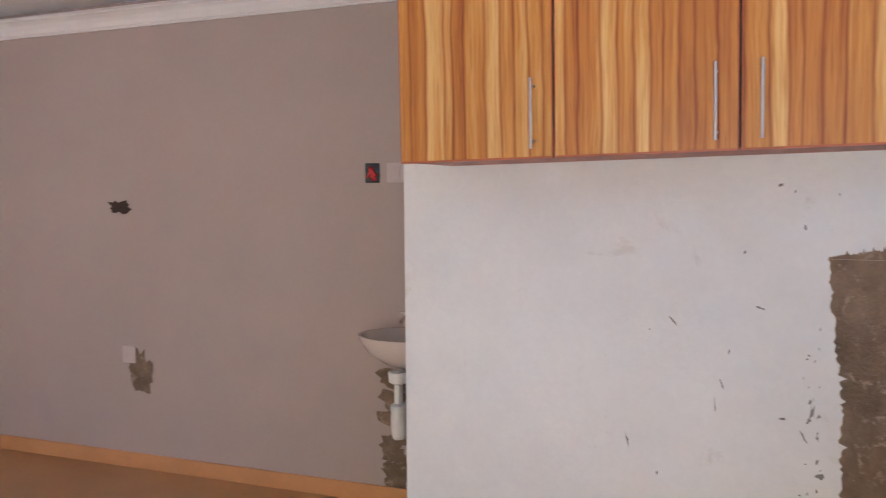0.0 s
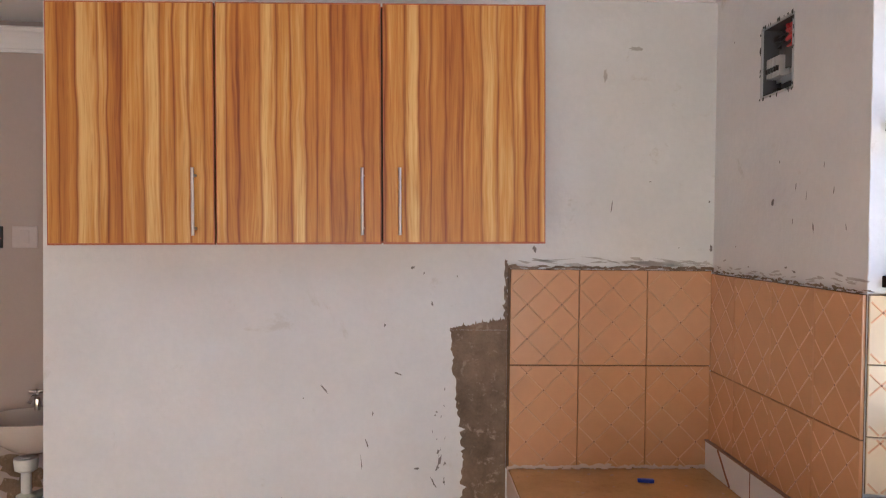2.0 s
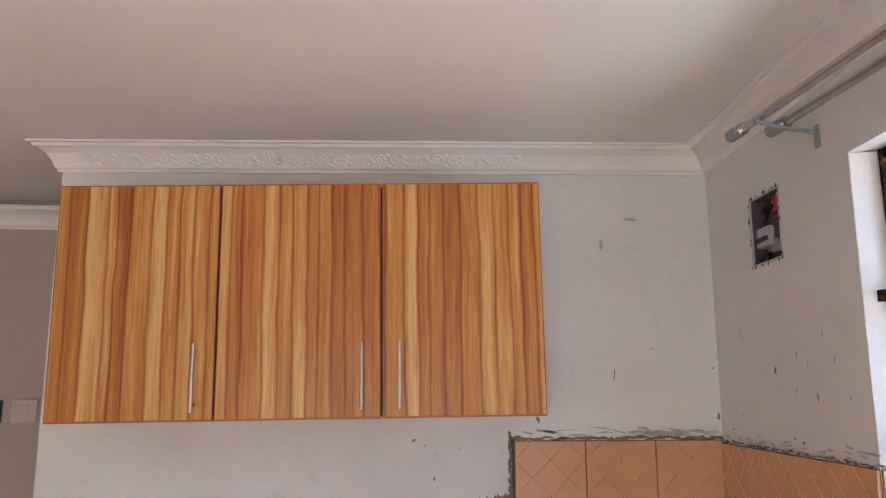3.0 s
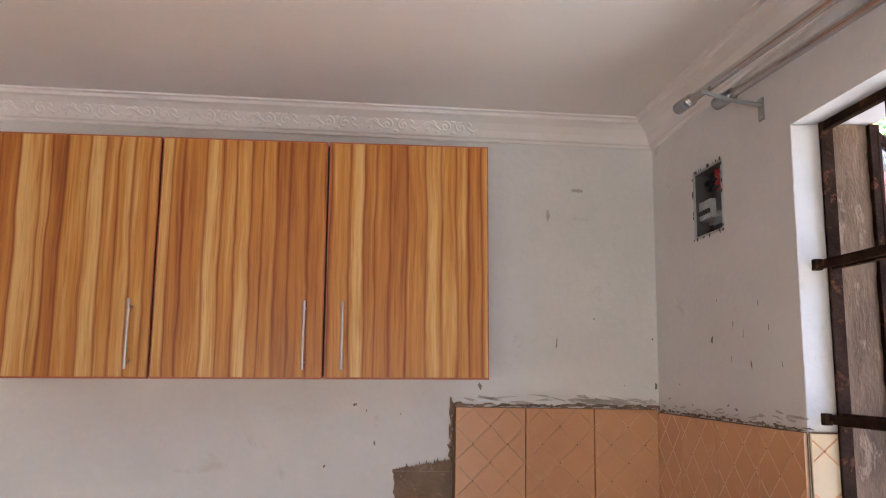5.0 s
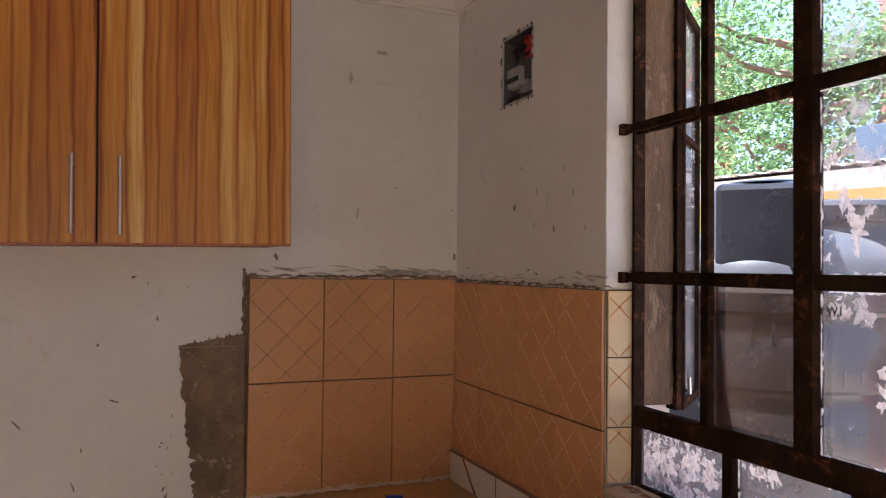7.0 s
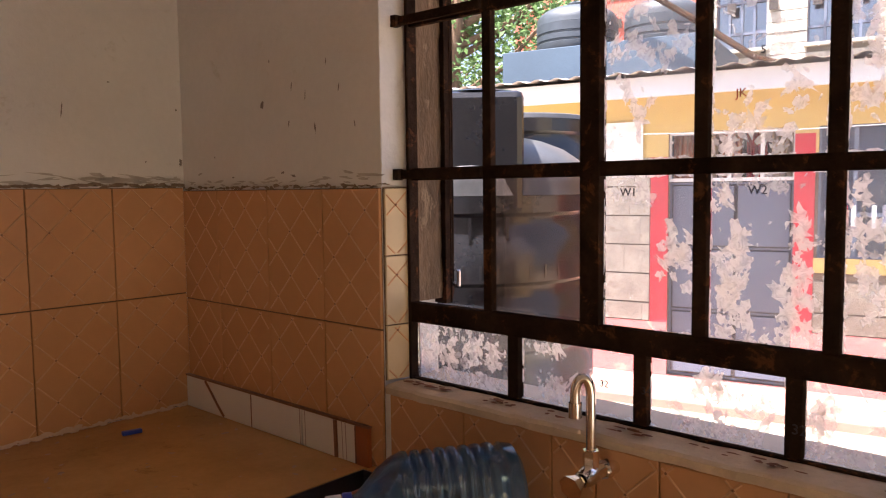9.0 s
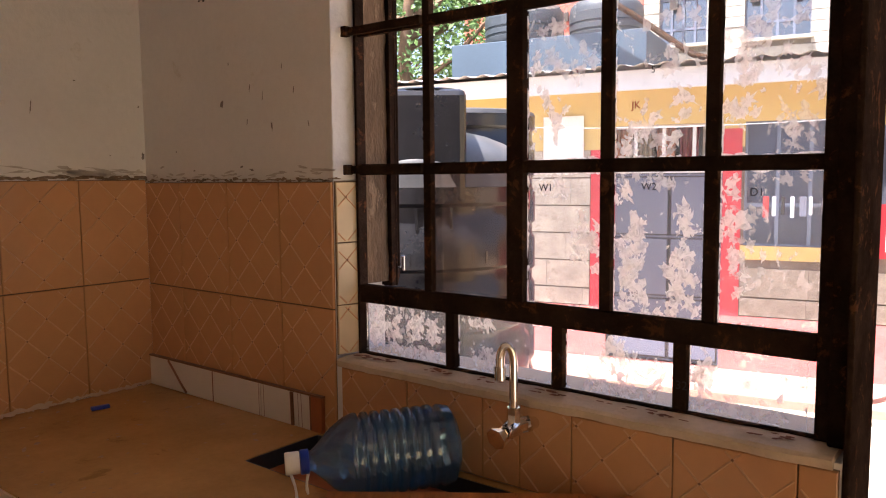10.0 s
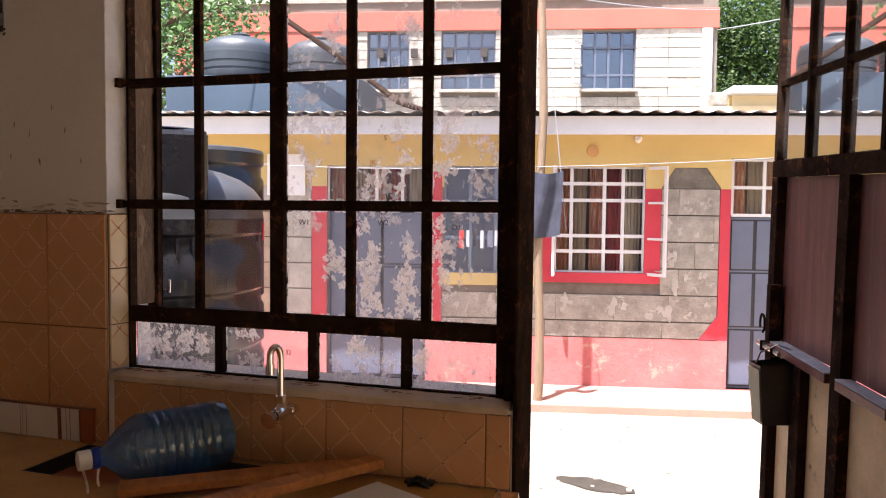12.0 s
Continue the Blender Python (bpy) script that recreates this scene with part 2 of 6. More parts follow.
# the strips' red made paler: sunlight on the plinth is put into the colour
REDSUN = rough_mat("sunlit_red_paint", (0.50, 0.15, 0.14), 0.2, 2.4, 25, 0.85, 0, 0.4, (0.47, 0.27, 0.21), 0.58)
STONE = rough_mat("quarry_stone", (0.345, 0.315, 0.265), 0.28, 7, 60, 0.9, 0, 0.7, (0.42, 0.39, 0.34), 0.57)
MORTAR = rough_mat("mortar", (0.17, 0.135, 0.11), 0.2, 10, 80, 0.95, 0, 0.3)
CSTONE = rough_mat("cream_stone", (0.45, 0.415, 0.355), 0.22, 5, 26, 0.9, 0, 0.9, (0.33, 0.295, 0.24), 0.56)
CMORTAR = rough_mat("cream_mortar", (0.20, 0.17, 0.135), 0.1, 6, 40, 0.95)
TERRA = rough_mat("terracotta_paint", (0.52, 0.125, 0.085), 0.08, 1, 20, 0.8)
WHITEF = rough_mat("white_paint", (0.66, 0.65, 0.64), 0.06, 2, 30, 0.6, 0, 0.1, (0.55, 0.5, 0.48), 0.68)
BLUED = rough_mat("slate_blue_paint", (0.115, 0.135, 0.19), 0.08, 2, 40, 0.5)
BLUEW = rough_mat("stand_paint", (0.04, 0.065, 0.095), 0.1, 1, 20, 0.8)
IRON = rough_mat("roof_sheet", (0.52, 0.50, 0.48), 0.12, 2, 30, 0.5, 0.2, 0.1, (0.36, 0.22, 0.13), 0.66)
CURTAIN = rough_mat("curtain_cloth", (0.74, 0.30, 0.16), 0.3, 5, 60, 0.9, 0, 0.2, (0.82, 0.62, 0.42), 0.52, (4, 4, 0.6))
BEIGECLOTH = rough_mat("beige_cloth", (0.62, 0.50, 0.34), 0.2, 6, 60, 0.9, 0, 0.2, (0.74, 0.60, 0.42), 0.56, (4, 4, 0.6))
DULLCLOTH = rough_mat("dull_white_cloth", (0.42, 0.42, 0.44), 0.15, 10, 60, 0.9)
REDCLOTH = rough_mat("red_cloth", (0.50, 0.03, 0.03), 0.3, 8, 60, 0.9)
# shade of the rooms behind windows and vents, given as a dark colour
DARKIN = rough_mat("room_shade", (0.05, 0.04, 0.035), 0.2, 2, 30, 0.9)
JEANS = rough_mat("grey_blue_cloth", (0.11, 0.115, 0.155), 0.2, 10, 90, 0.9, 0, 0.3)
POLE = rough_mat("peeled_pole", (0.25, 0.175, 0.11), 0.2, 6, 40, 0.8, 0, 0.4, (0.34, 0.22, 0.12), 0.6, (6, 6, 0.7))
BARK = rough_mat("bark", (0.14, 0.085, 0.05), 0.3, 5, 40, 0.9, 0, 0.5)
LEAFA = leaf_mat("leaves_light", (0.06, 0.12, 0.035), (0.17, 0.27, 0.10))
LEAFB = leaf_mat("leaves_dark", (0.025, 0.065, 0.015), (0.11, 0.17, 0.045))
GLASS_BLUE = pane_mat("far_glass", 1.4, (0.7, 0.78, 0.85), 0.02, shine=2.6)
GLASS_HOUSE = pane_mat("house_glass", 1.4, (0.95, 0.95, 0.95), 0.02)
PANE_LOW = pane_mat("pane_smeared", 0.80, film=0.11)
PANE_MID = pane_mat("pane_splashed", 0.815, film=0.08)
# one pane with a thin brown film colour
PANE_BROWN = pane_mat("pane_brown_film", 0.98, (0.95, 0.86, 0.80), 0.022, (0.42, 0.27, 0.18))
PANE_DOOR = pane_mat("pane_door", 0.84, (0.95, 0.92, 0.92), 0.10)
DOORPNL = rough_mat("door_steel", (0.150, 0.056, 0.044), 0.4, 4, 60, 0.4, 0, 0.2, (0.22, 0.105, 0.082), 0.58, (6, 6, 0.5), spec=0.4)
DOORFADE = rough_mat("door_steel_faded", (0.62, 0.44, 0.24), 0.2, 5, 60, 0.7, 0, 0.2, (0.16, 0.11, 0.07), 0.6)
DUST = rough_mat("dusty_ledge", (0.44, 0.43, 0.45), 0.2, 12, 70, 0.8)
ORANGE = rough_mat("orange_paint", (0.72, 0.36, 0.06), 0.06, 1, 20, 0.8)
TEAL = rough_mat("teal_paint", (0.05, 0.42, 0.50), 0.06, 1, 20, 0.8)
INK = rough_mat("marker_ink", (0.03, 0.03, 0.04), 0.1, 10, 50, 0.8)
INKRED = rough_mat("red_ink", (0.35, 0.06, 0.03), 0.1, 10, 50, 0.8)
PAPER = rough_mat("white_paper", (0.82, 0.81, 0.80), 0.03, 4, 40, 0.9)


def wash_mat(name, solid):
    """Thin dried whitewash that lets some light through."""
    m, n, l, b = mat(name)
    v = coords(n, l, (1, 1, 1), 5.0)
    r = ramp(n, [(0.32, (solid * 0.35,) * 3), (0.55, (solid,) * 3)])
    l.new(noise_tex(n, l, v, 60.0, 6, 0.7, 0.8), r.inputs["Fac"])
    white, thin, wash, clear, both = (n.new("ShaderNode" + k) for k in ("BsdfDiffuse", "BsdfTranslucent", "MixShader", "BsdfTransparent", "MixShader"))
    white.inputs["Color"].default_value, thin.inputs["Color"].default_value = (0.88, 0.87, 0.85, 1), (1.0, 0.99, 0.97, 1)
    wash.inputs[0].default_value = 0.93
    for a, c in ((white.outputs[0], wash.inputs[1]), (thin.outputs[0], wash.inputs[2]), (r.outputs["Color"], both.inputs[0]), (clear.outputs[0], both.inputs[1]), (wash.outputs[0], both.inputs[2]), (both.outputs[0], n["Material Output"].inputs["Surface"])):
        l.new(a, c)
    return m


WASH, WASHTHIN = wash_mat("whitewash_thick", 0.78), wash_mat("whitewash_thin", 0.42)


def bottle_mat():
    m, n, l, b = mat("blue_clear_plastic")
    out = n["Material Output"]
    clear, gloss, mx, tint = n.new("ShaderNodeBsdfTransparent"), n.new("ShaderNodeBsdfGlossy"), n.new("ShaderNodeMixShader"), n.new("ShaderNodeBsdfTranslucent")
    clear.inputs["Color"].default_value = (0.70, 0.88, 1.0, 1)
    tint.inputs["Color"].default_value = (0.20, 0.54, 1.0, 1)
    gloss.inputs["Roughness"].default_value = 0.09
    fr = n.new("ShaderNodeFresnel")
    fr.inputs["IOR"].default_value = 1.8
    m0 = n.new("ShaderNodeMixShader")
    m0.inputs[0].default_value = 0.33
    l.new(clear.outputs[0], m0.inputs[1])
    milk, body = n.new("ShaderNodeBsdfDiffuse"), n.new("ShaderNodeMixShader")
    milk.inputs["Color"].default_value = (0.13, 0.46, 1.0, 1)
    body.inputs[0].default_value = 0.3
    l.new(tint.outputs[0], body.inputs[1])
    l.new(milk.outputs[0], body.inputs[2])
    l.new(body.outputs[0], m0.inputs[2])
    l.new(fr.outputs[0], mx.inputs[0])
    l.new(m0.outputs[0], mx.inputs[1])
    l.new(gloss.outputs[0], mx.inputs[2])
    l.new(mx.outputs[0], out.inputs["Surface"])
    return m


BOTTLE = bottle_mat()


# ---- mesh helpers ----
def mesh_ob(name, bm, material, parent=None, smooth=False):
    me = bpy.data.meshes.new(name)
    bmesh.ops.recalc_face_normals(bm, faces=bm.faces)
    bm.to_mesh(me)
    bm.free()
    me.materials.append(material)
    if smooth:
        me.shade_smooth()
        me.set_sharp_from_angle(angle=radians(38))
    ob = new(name, me)
    if parent:
        ob.parent = parent
    return ob


def part(name, bm, material, parent, label="", smooth=False):
    ob = mesh_ob(name, bm, material, parent, smooth)
    if label:
        ob["label"] = label
    return ob


def empty(name, m, label, category, group="", kind=""):
    ob = new(name)
    ob.empty_display_size = 0.1
    ob.matrix_world = m
    return tagged(ob, label, category, group, kind)


def box(bm, x0, x1, y0, y1, z0, z1, bev=0.0, m=None):
    vs = [bm.verts.new((x, y, z)) for x in (x0, x1) for y in (y0, y1) for z in (z0, z1)]
    fs = [bm.faces.new([vs[i] for i in q]) for q in ((0, 1, 3, 2), (4, 6, 7, 5), (0, 4, 5, 1), (2, 3, 7, 6), (0, 2, 6, 4), (1, 5, 7, 3))]
    if bev:
        es = list({e for f in fs for e in f.edges})
        r = bmesh.ops.bevel(bm, geom=es, offset=bev, segments=2, affect="EDGES", profile=0.5)
        vs = list({v for f in r["faces"] for v in f.verts} | {v for v in vs if v.is_valid})
    if m is not None:
        bmesh.ops.transform(bm, matrix=m, verts=[v for v in vs if v.is_valid])
    return vs


def B(x0, x1, y0, y1, z0, z1, bev=0.0, m=None):
    bm = bmesh.new()
    box(bm, x0, x1, y0, y1, z0, z1, bev, m)
    return bm


def rod(bm, pts, radii, sides=12, caps=True):
    """A tube along points with a radius for each."""
    pts = [Vector(p) for p in pts]
    if isinstance(radii, (int, float)):
        radii = [radii] * len(pts)
    rings, up = [], None
    for i, p in enumerate(pts):
        d = (pts[min(i + 1, len(pts) - 1)] - pts[max(i - 1, 0)]).normalized()
        if up is None:
            up = d.orthogonal().normalized()
        up = (up - d * up.dot(d)).normalized()
        side = d.cross(up)
        rings.append([bm.verts.new(p + (up * math.cos(a) + side * math.sin(a)) * radii[i]) for a in (2 * math.pi * k / sides for k in range(sides))])
    for a, c in zip(rings, rings[1:]):
        for k in range(sides):
            bm.faces.new((a[k], a[(k + 1) % sides], c[(k + 1) % sides], c[k]))
    if caps:
        bm.faces.new(rings[0][::-1])
        bm.faces.new(rings[-1])
    return bm


def lathe(profile, sides=32, m=None):
    """A turned shape from (radius, height) pairs."""
    bm = bmesh.new()
    rings = [[bm.verts.new((r * math.cos(2 * math.pi * k / sides), r * math.sin(2 * math.pi * k / sides), z)) for k in range(sides)] for r, z in profile]
    for a, c in zip(rings, rings[1:]):
        for k in range(sides):
            bm.faces.new((a[k], a[(k + 1) % sides], c[(k + 1) % sides], c[k]))
    bm.faces.new(rings[0][::-1])
    bm.faces.new(rings[-1])
    if m is not None:
        bmesh.ops.transform(bm, matrix=m, verts=bm.verts)
    return bm


def slab(axis, at0, at1, us, zs, hole):
    """A wall with openings: cells of a grid, with outer faces only. us, zs: grid lines; hole(u, z) tells openings."""
    bm = bmesh.new()
    cache = {}

    def vert(u, z, side):
        key = (round(u, 5), round(z, 5), side)
        if key not in cache:
            a = at1 if side else at0
            cache[key] = bm.verts.new((a, u, z) if axis == "x" else (u, a, z))
        return cache[key]

    nu, nz = len(us) - 1, len(zs) - 1
    solid = [[not hole((us[i] + us[i + 1]) / 2, (zs[j] + zs[j + 1]) / 2) for j in range(nz)] for i in range(nu)]
    for i in range(nu):
        for j in range(nz):
            if not solid[i][j]:
                continue
            u0, u1, z0, z1 = us[i], us[i + 1], zs[j], zs[j + 1]
            for s in (0, 1):
                bm.faces.new((vert(u0, z0, s), vert(u1, z0, s), vert(u1, z1, s), vert(u0, z1, s)))
            for di, dj, a, c in ((-1, 0, (u0, z0), (u0, z1)), (1, 0, (u1, z0), (u1, z1)), (0, -1, (u0, z0), (u1, z0)), (0, 1, (u0, z1), (u1, z1))):
                ii, jj = i + di, j + dj
                if not (0 <= ii < nu and 0 <= jj < nz) or not solid[ii][jj]:
                    bm.faces.new((vert(*a, 0), vert(*c, 0), vert(*c, 1), vert(*a, 1)))
    return bm


def blotch(bm, cu, cv, ru, rv, place, rnd, n=22, rag=0.35, angle=0.0):
    """A thin ragged patch; place(u, v) gives a point on the surface."""
    c, s = math.cos(angle), math.sin(angle)
    rim = []
    for k in range(n):
        a = 2 * math.pi * k / n
        q = 1 + rnd.uniform(-rag, rag)
        u, v = ru * q * math.cos(a), rv * q * math.sin(a)
        rim.append(bm.verts.new(place(cu + c * u - s * v, cv + s * u + c * v)))
    mid = bm.verts.new(place(cu, cv))
    for k in range(n):
        bm.faces.new((mid, rim[k], rim[(k + 1) % n]))


FL, CL = 0.0, 2.70        # floor and ceiling
WX0, WX1 = 0.0, 0.20        # the window wall's faces
WY0, WY1 = -2.235, -0.950    # window opening
WZ0, WZ1 = 1.115, 2.39
DY0, DY1 = -3.20, -2.235     # door opening
DZ = 2.39

# ---- structure ----
tagged(mesh_ob("floor", B(-7.2, 0.2, -5.4, 1.4, FL - 0.085, FL), FLOOR), "orange-brown glazed floor tiles", "floor", kind="structure")
# eave added out of view, so that no sun falls on the open door
tagged(mesh_ob("roof_eave", B(0.201, 0.55, -5.4, 1.4, 2.71, 2.83, 0.01), WALL), "unseen eave added to keep the sun off the open door", "eave", kind="structure")
tagged(mesh_ob("ceiling", B(-7.2, 0.2, -5.4, 1.4, CL, CL + 0.15), CEIL), "flat white painted ceiling", "ceiling", kind="structure")
bm = slab("x", WX0, WX1, [-5.4, DY0, DY1, WY1, -0.569, -0.361, 1.4], [FL, WZ0, 2.189, WZ1, 2.411, CL],
          lambda u, z: (-0.569 < u < -0.361 and 2.189 < z < 2.411) or (WY0 < u < WY1 and WZ0 < z < WZ1) or (DY0 < u < DY1 and z < DZ))
tagged(mesh_ob("wall_east", bm, WALL), "off-white painted wall with smudges round the window", "wall", kind="structure")
bm = slab("y", 0.0, 0.2, [-2.41, 0.0], [FL, CL], lambda u, z: False)
tagged(mesh_ob("wall_north", bm, WALL), "off-white painted kitchen wall with black scuffs", "wall", kind="structure")
HLM = pose(-2.4, 0.86, 0, 0, 0, 5)      # the hall wall stands a little askew
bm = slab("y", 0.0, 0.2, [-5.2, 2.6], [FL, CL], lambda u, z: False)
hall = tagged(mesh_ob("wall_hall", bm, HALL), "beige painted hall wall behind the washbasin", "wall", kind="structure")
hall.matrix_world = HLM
# out-of-view side wall; its opening is added to let fill light in
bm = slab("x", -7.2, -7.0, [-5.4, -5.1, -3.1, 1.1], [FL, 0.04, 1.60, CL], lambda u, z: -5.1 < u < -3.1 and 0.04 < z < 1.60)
tagged(mesh_ob("wall_west", bm, HALL), "unseen beige side wall with an opening added for fill light", "wall", kind="structure")
# added out of view: blocks the sky so the fill comes in warm
tagged(mesh_ob("wall_yard", B(-9.8, -9.6, -8.0, 3.0, -0.09, 3.0), CREAMY), "unseen cream wall added to screen sky from the side opening", "wall", kind="structure")
# out-of-view back wall, likewise opened for fill light
bm = slab("y", -5.4, -5.2, [-7.0, -2.9, -0.2, 0.0], [FL, 0.04, 1.70, CL], lambda u, z: -2.9 < u < -0.2 and 0.04 < z < 1.70)
tagged(mesh_ob("wall_south", bm, WALL), "unseen off-white back wall with an opening added for fill light", "wall", kind="structure")
# same unseen screen for the back opening
tagged(mesh_ob("wall_yard", B(-8.0, 2.5, -8.0, -7.8, -0.09, 3.3), CREAMY), "unseen cream wall added to screen sky from the back opening", "wall", kind="structure")
tagged(mesh_ob("baseboard", B(-5.1, 2.5, -0.012, -0.0005, FL, FL + 0.092, 0.003), SKIRT), "orange-brown skirting tile", "skirting", kind="structure").matrix_world = HLM


def cornice(name, path, at=CL):
    """A moulded plaster cornice along a path of (x, y, nx, ny): the mitred corner points and the room side."""
    prof = [(0.0, -0.098), (0.012, -0.098), (0.014, -0.088), (0.022, -0.084), (0.030, -0.060), (0.046, -0.036), (0.066, -0.022), (0.080, -0.018), (0.084, -0.008), (0.098, -0.006), (0.098, 0.0)]
    bm = bmesh.new()
    rows = [[bm.verts.new((x + nx * o, y + ny * o, at + dz)) for o, dz in prof] for x, y, nx, ny in path]
    for a, c in zip(rows, rows[1:]):
        for k in range(len(prof) - 1):
            bm.faces.new((a[k], a[k + 1], c[k + 1], c[k]))
    return mesh_ob(name, bm, PLASTER)


corn = tagged(cornice("trim_cornice", [(-2.41, 0.2, -1, 0), (-2.41, 0.0, -1, -1), (0.0, 0.0, -1, -1), (0.0, -5.2, -1, 1)]), "white moulded plaster cornice with scrolls", "cornice", kind="structure")
tagged(cornice("trim_cornice", [(-5.1, 0, 0, -1), (2.6, 0, 0, -1)], 2.655), "white moulded plaster cornice", "cornice", kind="structure").matrix_world = HLM
# scroll relief on the cornice: two curls on a running stem with leaves, repeated
for i in range(8):
    bm = bmesh.new()
    x = -2.275 + i * 0.2135
    q = lambda u, v: (x + u, -0.030 - 0.5 * (v + 0.012), CL - 0.056 + v)
    for cu, sgn in ((-0.024, 1), (0.034, -1)):
        rod(bm, [q(cu + sgn * (0.003 + 0.0015 * k) * math.cos(0.62 * k), (0.002 + 0.0013 * k) * math.sin(0.62 * k)) for k in range(14)], 0.0048, 6)
    rod(bm, [q(-0.105 + 0.0105 * k, 0.013 * math.sin(0.62 * k + 0.3)) for k in range(8)], [0.004 + 0.0012 * math.sin(0.4 * k) for k in range(8)], 6)
    rod(bm, [q(0.058 + 0.0105 * k, -0.012 * math.sin(0.72 * k)) for k in range(5)], 0.0046, 6)
    for cu, cv, a in ((-0.088, -0.010, 0.6), (-0.066, 0.014, -0.5), (-0.052, -0.016, 0.4), (0.066, 0.013, 2.6), (0.082, -0.013, 0.7), (0.005, 0.017, 0.2), (0.008, -0.019, -0.2)):
        rod(bm, [q(cu + t * math.cos(a), cv + t * math.sin(a)) for t in (-0.010, -0.004, 0.004, 0.011)], [0.002, 0.0055, 0.0055, 0.0015], 6)
    part("scroll", bm, PLASTER, corn, smooth=True)

# ---- cement patch, soot and scuffs on the north wall ----
rnd = random.Random(4)
on_north = lambda u, v: (u, -0.0035, v)
on_east = lambda u, v: (-0.0035, u, v)
bm = bmesh.new()
prev, wander = None, 0.0
for k in range(141):
    z = FL + (1.405 - FL) * k / 140
    wander = 0.55 * wander + rnd.uniform(-0.006, 0.006)
    base = -0.915 - 0.05 * min(1, max(0, (z - 0.95) / 0.40))
    row = [bm.verts.new((base + wander + (rnd.uniform(0, 0.020) if rnd.random() < 0.12 else 0), -0.0035, z)), bm.verts.new((-0.84, -0.0035, z)), bm.verts.new((-0.757, -0.0035, z))]
    if prev:
        for q in (0, 1):
            bm.faces.new((prev[q], prev[q + 1], row[q + 1], row[q]))
    prev = row
prev = None
for k in range(61):
    u = -0.964 + 0.207 * k / 60
    row = [bm.verts.new((u, -0.0035, 1.4055)), bm.verts.new((u, -0.0035, 1.408 + 0.035 * k / 60 + rnd.uniform(0, 0.007) + (rnd.uniform(0, 0.016) if rnd.random() < 0.2 else 0)))]
    if prev:
        bm.faces.new((prev[0], row[0], row[1], prev[1]))
    prev = row
tagged(mesh_ob("cement_patch", bm, CEMENT), "bare grey cement patch with ragged painted edge", "patch", kind="structure")
bm = bmesh.new()
for i in range(60):
    u = -0.745 + 0.745 * i / 59
    blotch(bm, u, 1.632 + rnd.uniform(-0.002, 0.008), 0.02, rnd.uniform(0.0015, 0.006), lambda a, c: (a, -0.004 - 0.0002 * (i % 3), c), rnd, 9, 0.5)
for i in range(16):
    blotch(bm, -0.757 - rnd.uniform(0, 0.010), 1.45 + 0.2 * i / 15, rnd.uniform(0.003, 0.008), 0.014, lambda a, c: (a, -0.004 - 0.0002 * (i % 3), c), rnd, 9, 0.5)
tagged(mesh_ob("mortar_smear", bm, MORTLINE), "dark mortar smeared along the tile edge", "mortar", kind="structure")
bm = bmesh.new()
for u, v, ru, rv, an in ((-1.415, 1.19, 0.005, 0.028, 0.75), (-1.15, 1.245, 0.022, 0.005, -0.35), (-1.49, 1.155, 0.004, 0.004, 0), (-1.24, 1.10, 0.004, 0.012, 0), (-1.26, 0.99, 0.004, 0.02, 0.3),
                         (-1.56, 0.77, 0.006, 0.035, 0.25), (-1.03, 1.50, 0.006, 0.010, 0.2), (-1.10, 1.63, 0.012, 0.006, 0.5), (-1.06, 1.61, 0.005, 0.008, 0), (-0.94, 1.60, 0.003, 0.008, 0.3),
                         (-1.0, 0.92, 0.008, 0.035, -0.3), (-1.02, 0.85, 0.006, 0.03, 0.5), (-0.97, 0.73, 0.02, 0.012, 0.4), (-1.28, 0.92, 0.003, 0.03, 0.1), (-1.08, 0.90, 0.014, 0.004, 0.2),
                         (-0.66, 1.70, 0.012, 0.014, 0), (-0.38, 1.86, 0.003, 0.026, -0.1), (-0.24, 1.95, 0.006, 0.003, 0),
                         (-0.13, 1.71, 0.004, 0.004, 0), (-0.02, 1.88, 0.006, 0.005, 0), (-0.012, 1.71, 0.008, 0.016, 0), (-0.26, 2.605, 0.005, 0.005, 0), (-1.2, 1.42, 0.005, 0.007, 0), (-1.46, 0.67, 0.006, 0.012, 0)):
    blotch(bm, u, v, ru * 0.55, rv * 0.7, on_north, rnd, 14, 0.6, an)
for i in range(26):
    blotch(bm, -0.99 + rnd.uniform(-0.035, 0.02), rnd.uniform(0.6, 1.2), rnd.uniform(0.001, 0.005), rnd.uniform(0.002, 0.010), on_north, rnd, 8, 0.6, rnd.uniform(-0.6, 0.6))
tagged(mesh_ob("scuff_marks", bm, DIRT), "black scuffs and scratches on the kitchen wall", "scuffs", kind="structure")
bm = bmesh.new()
for u, v, ru, rv in ((-0.60, 1.90, 0.004, 0.02), (-0.66, 1.87, 0.003, 0.022), (-0.585, 1.80, 0.004, 0.018), (-0.70, 1.78, 0.005, 0.028), (-0.80, 1.88, 0.003, 0.02), (-0.86, 1.78, 0.003, 0.02), (-0.46, 1.86, 0.014, 0.02), (-0.55, 1.665, 0.012, 0.006),
                     (-0.60, 1.655, 0.02, 0.006), (-0.75, 1.95, 0.003, 0.016), (-0.30, 1.655, 0.01, 0.004), (-0.16, 2.42, 0.005, 0.005), (-0.50, 1.98, 0.004, 0.009), (-0.2, 1.72, 0.006, 0.004)):
    blotch(bm, u, v, ru * 0.6, rv * 0.55, on_east, rnd, 10, 0.5, rnd.uniform(-0.2, 0.2))
tagged(mesh_ob("scuff_marks", bm, DIRT), "black scuffs beside the kitchen window", "scuffs", kind="structure")
bm = bmesh.new()
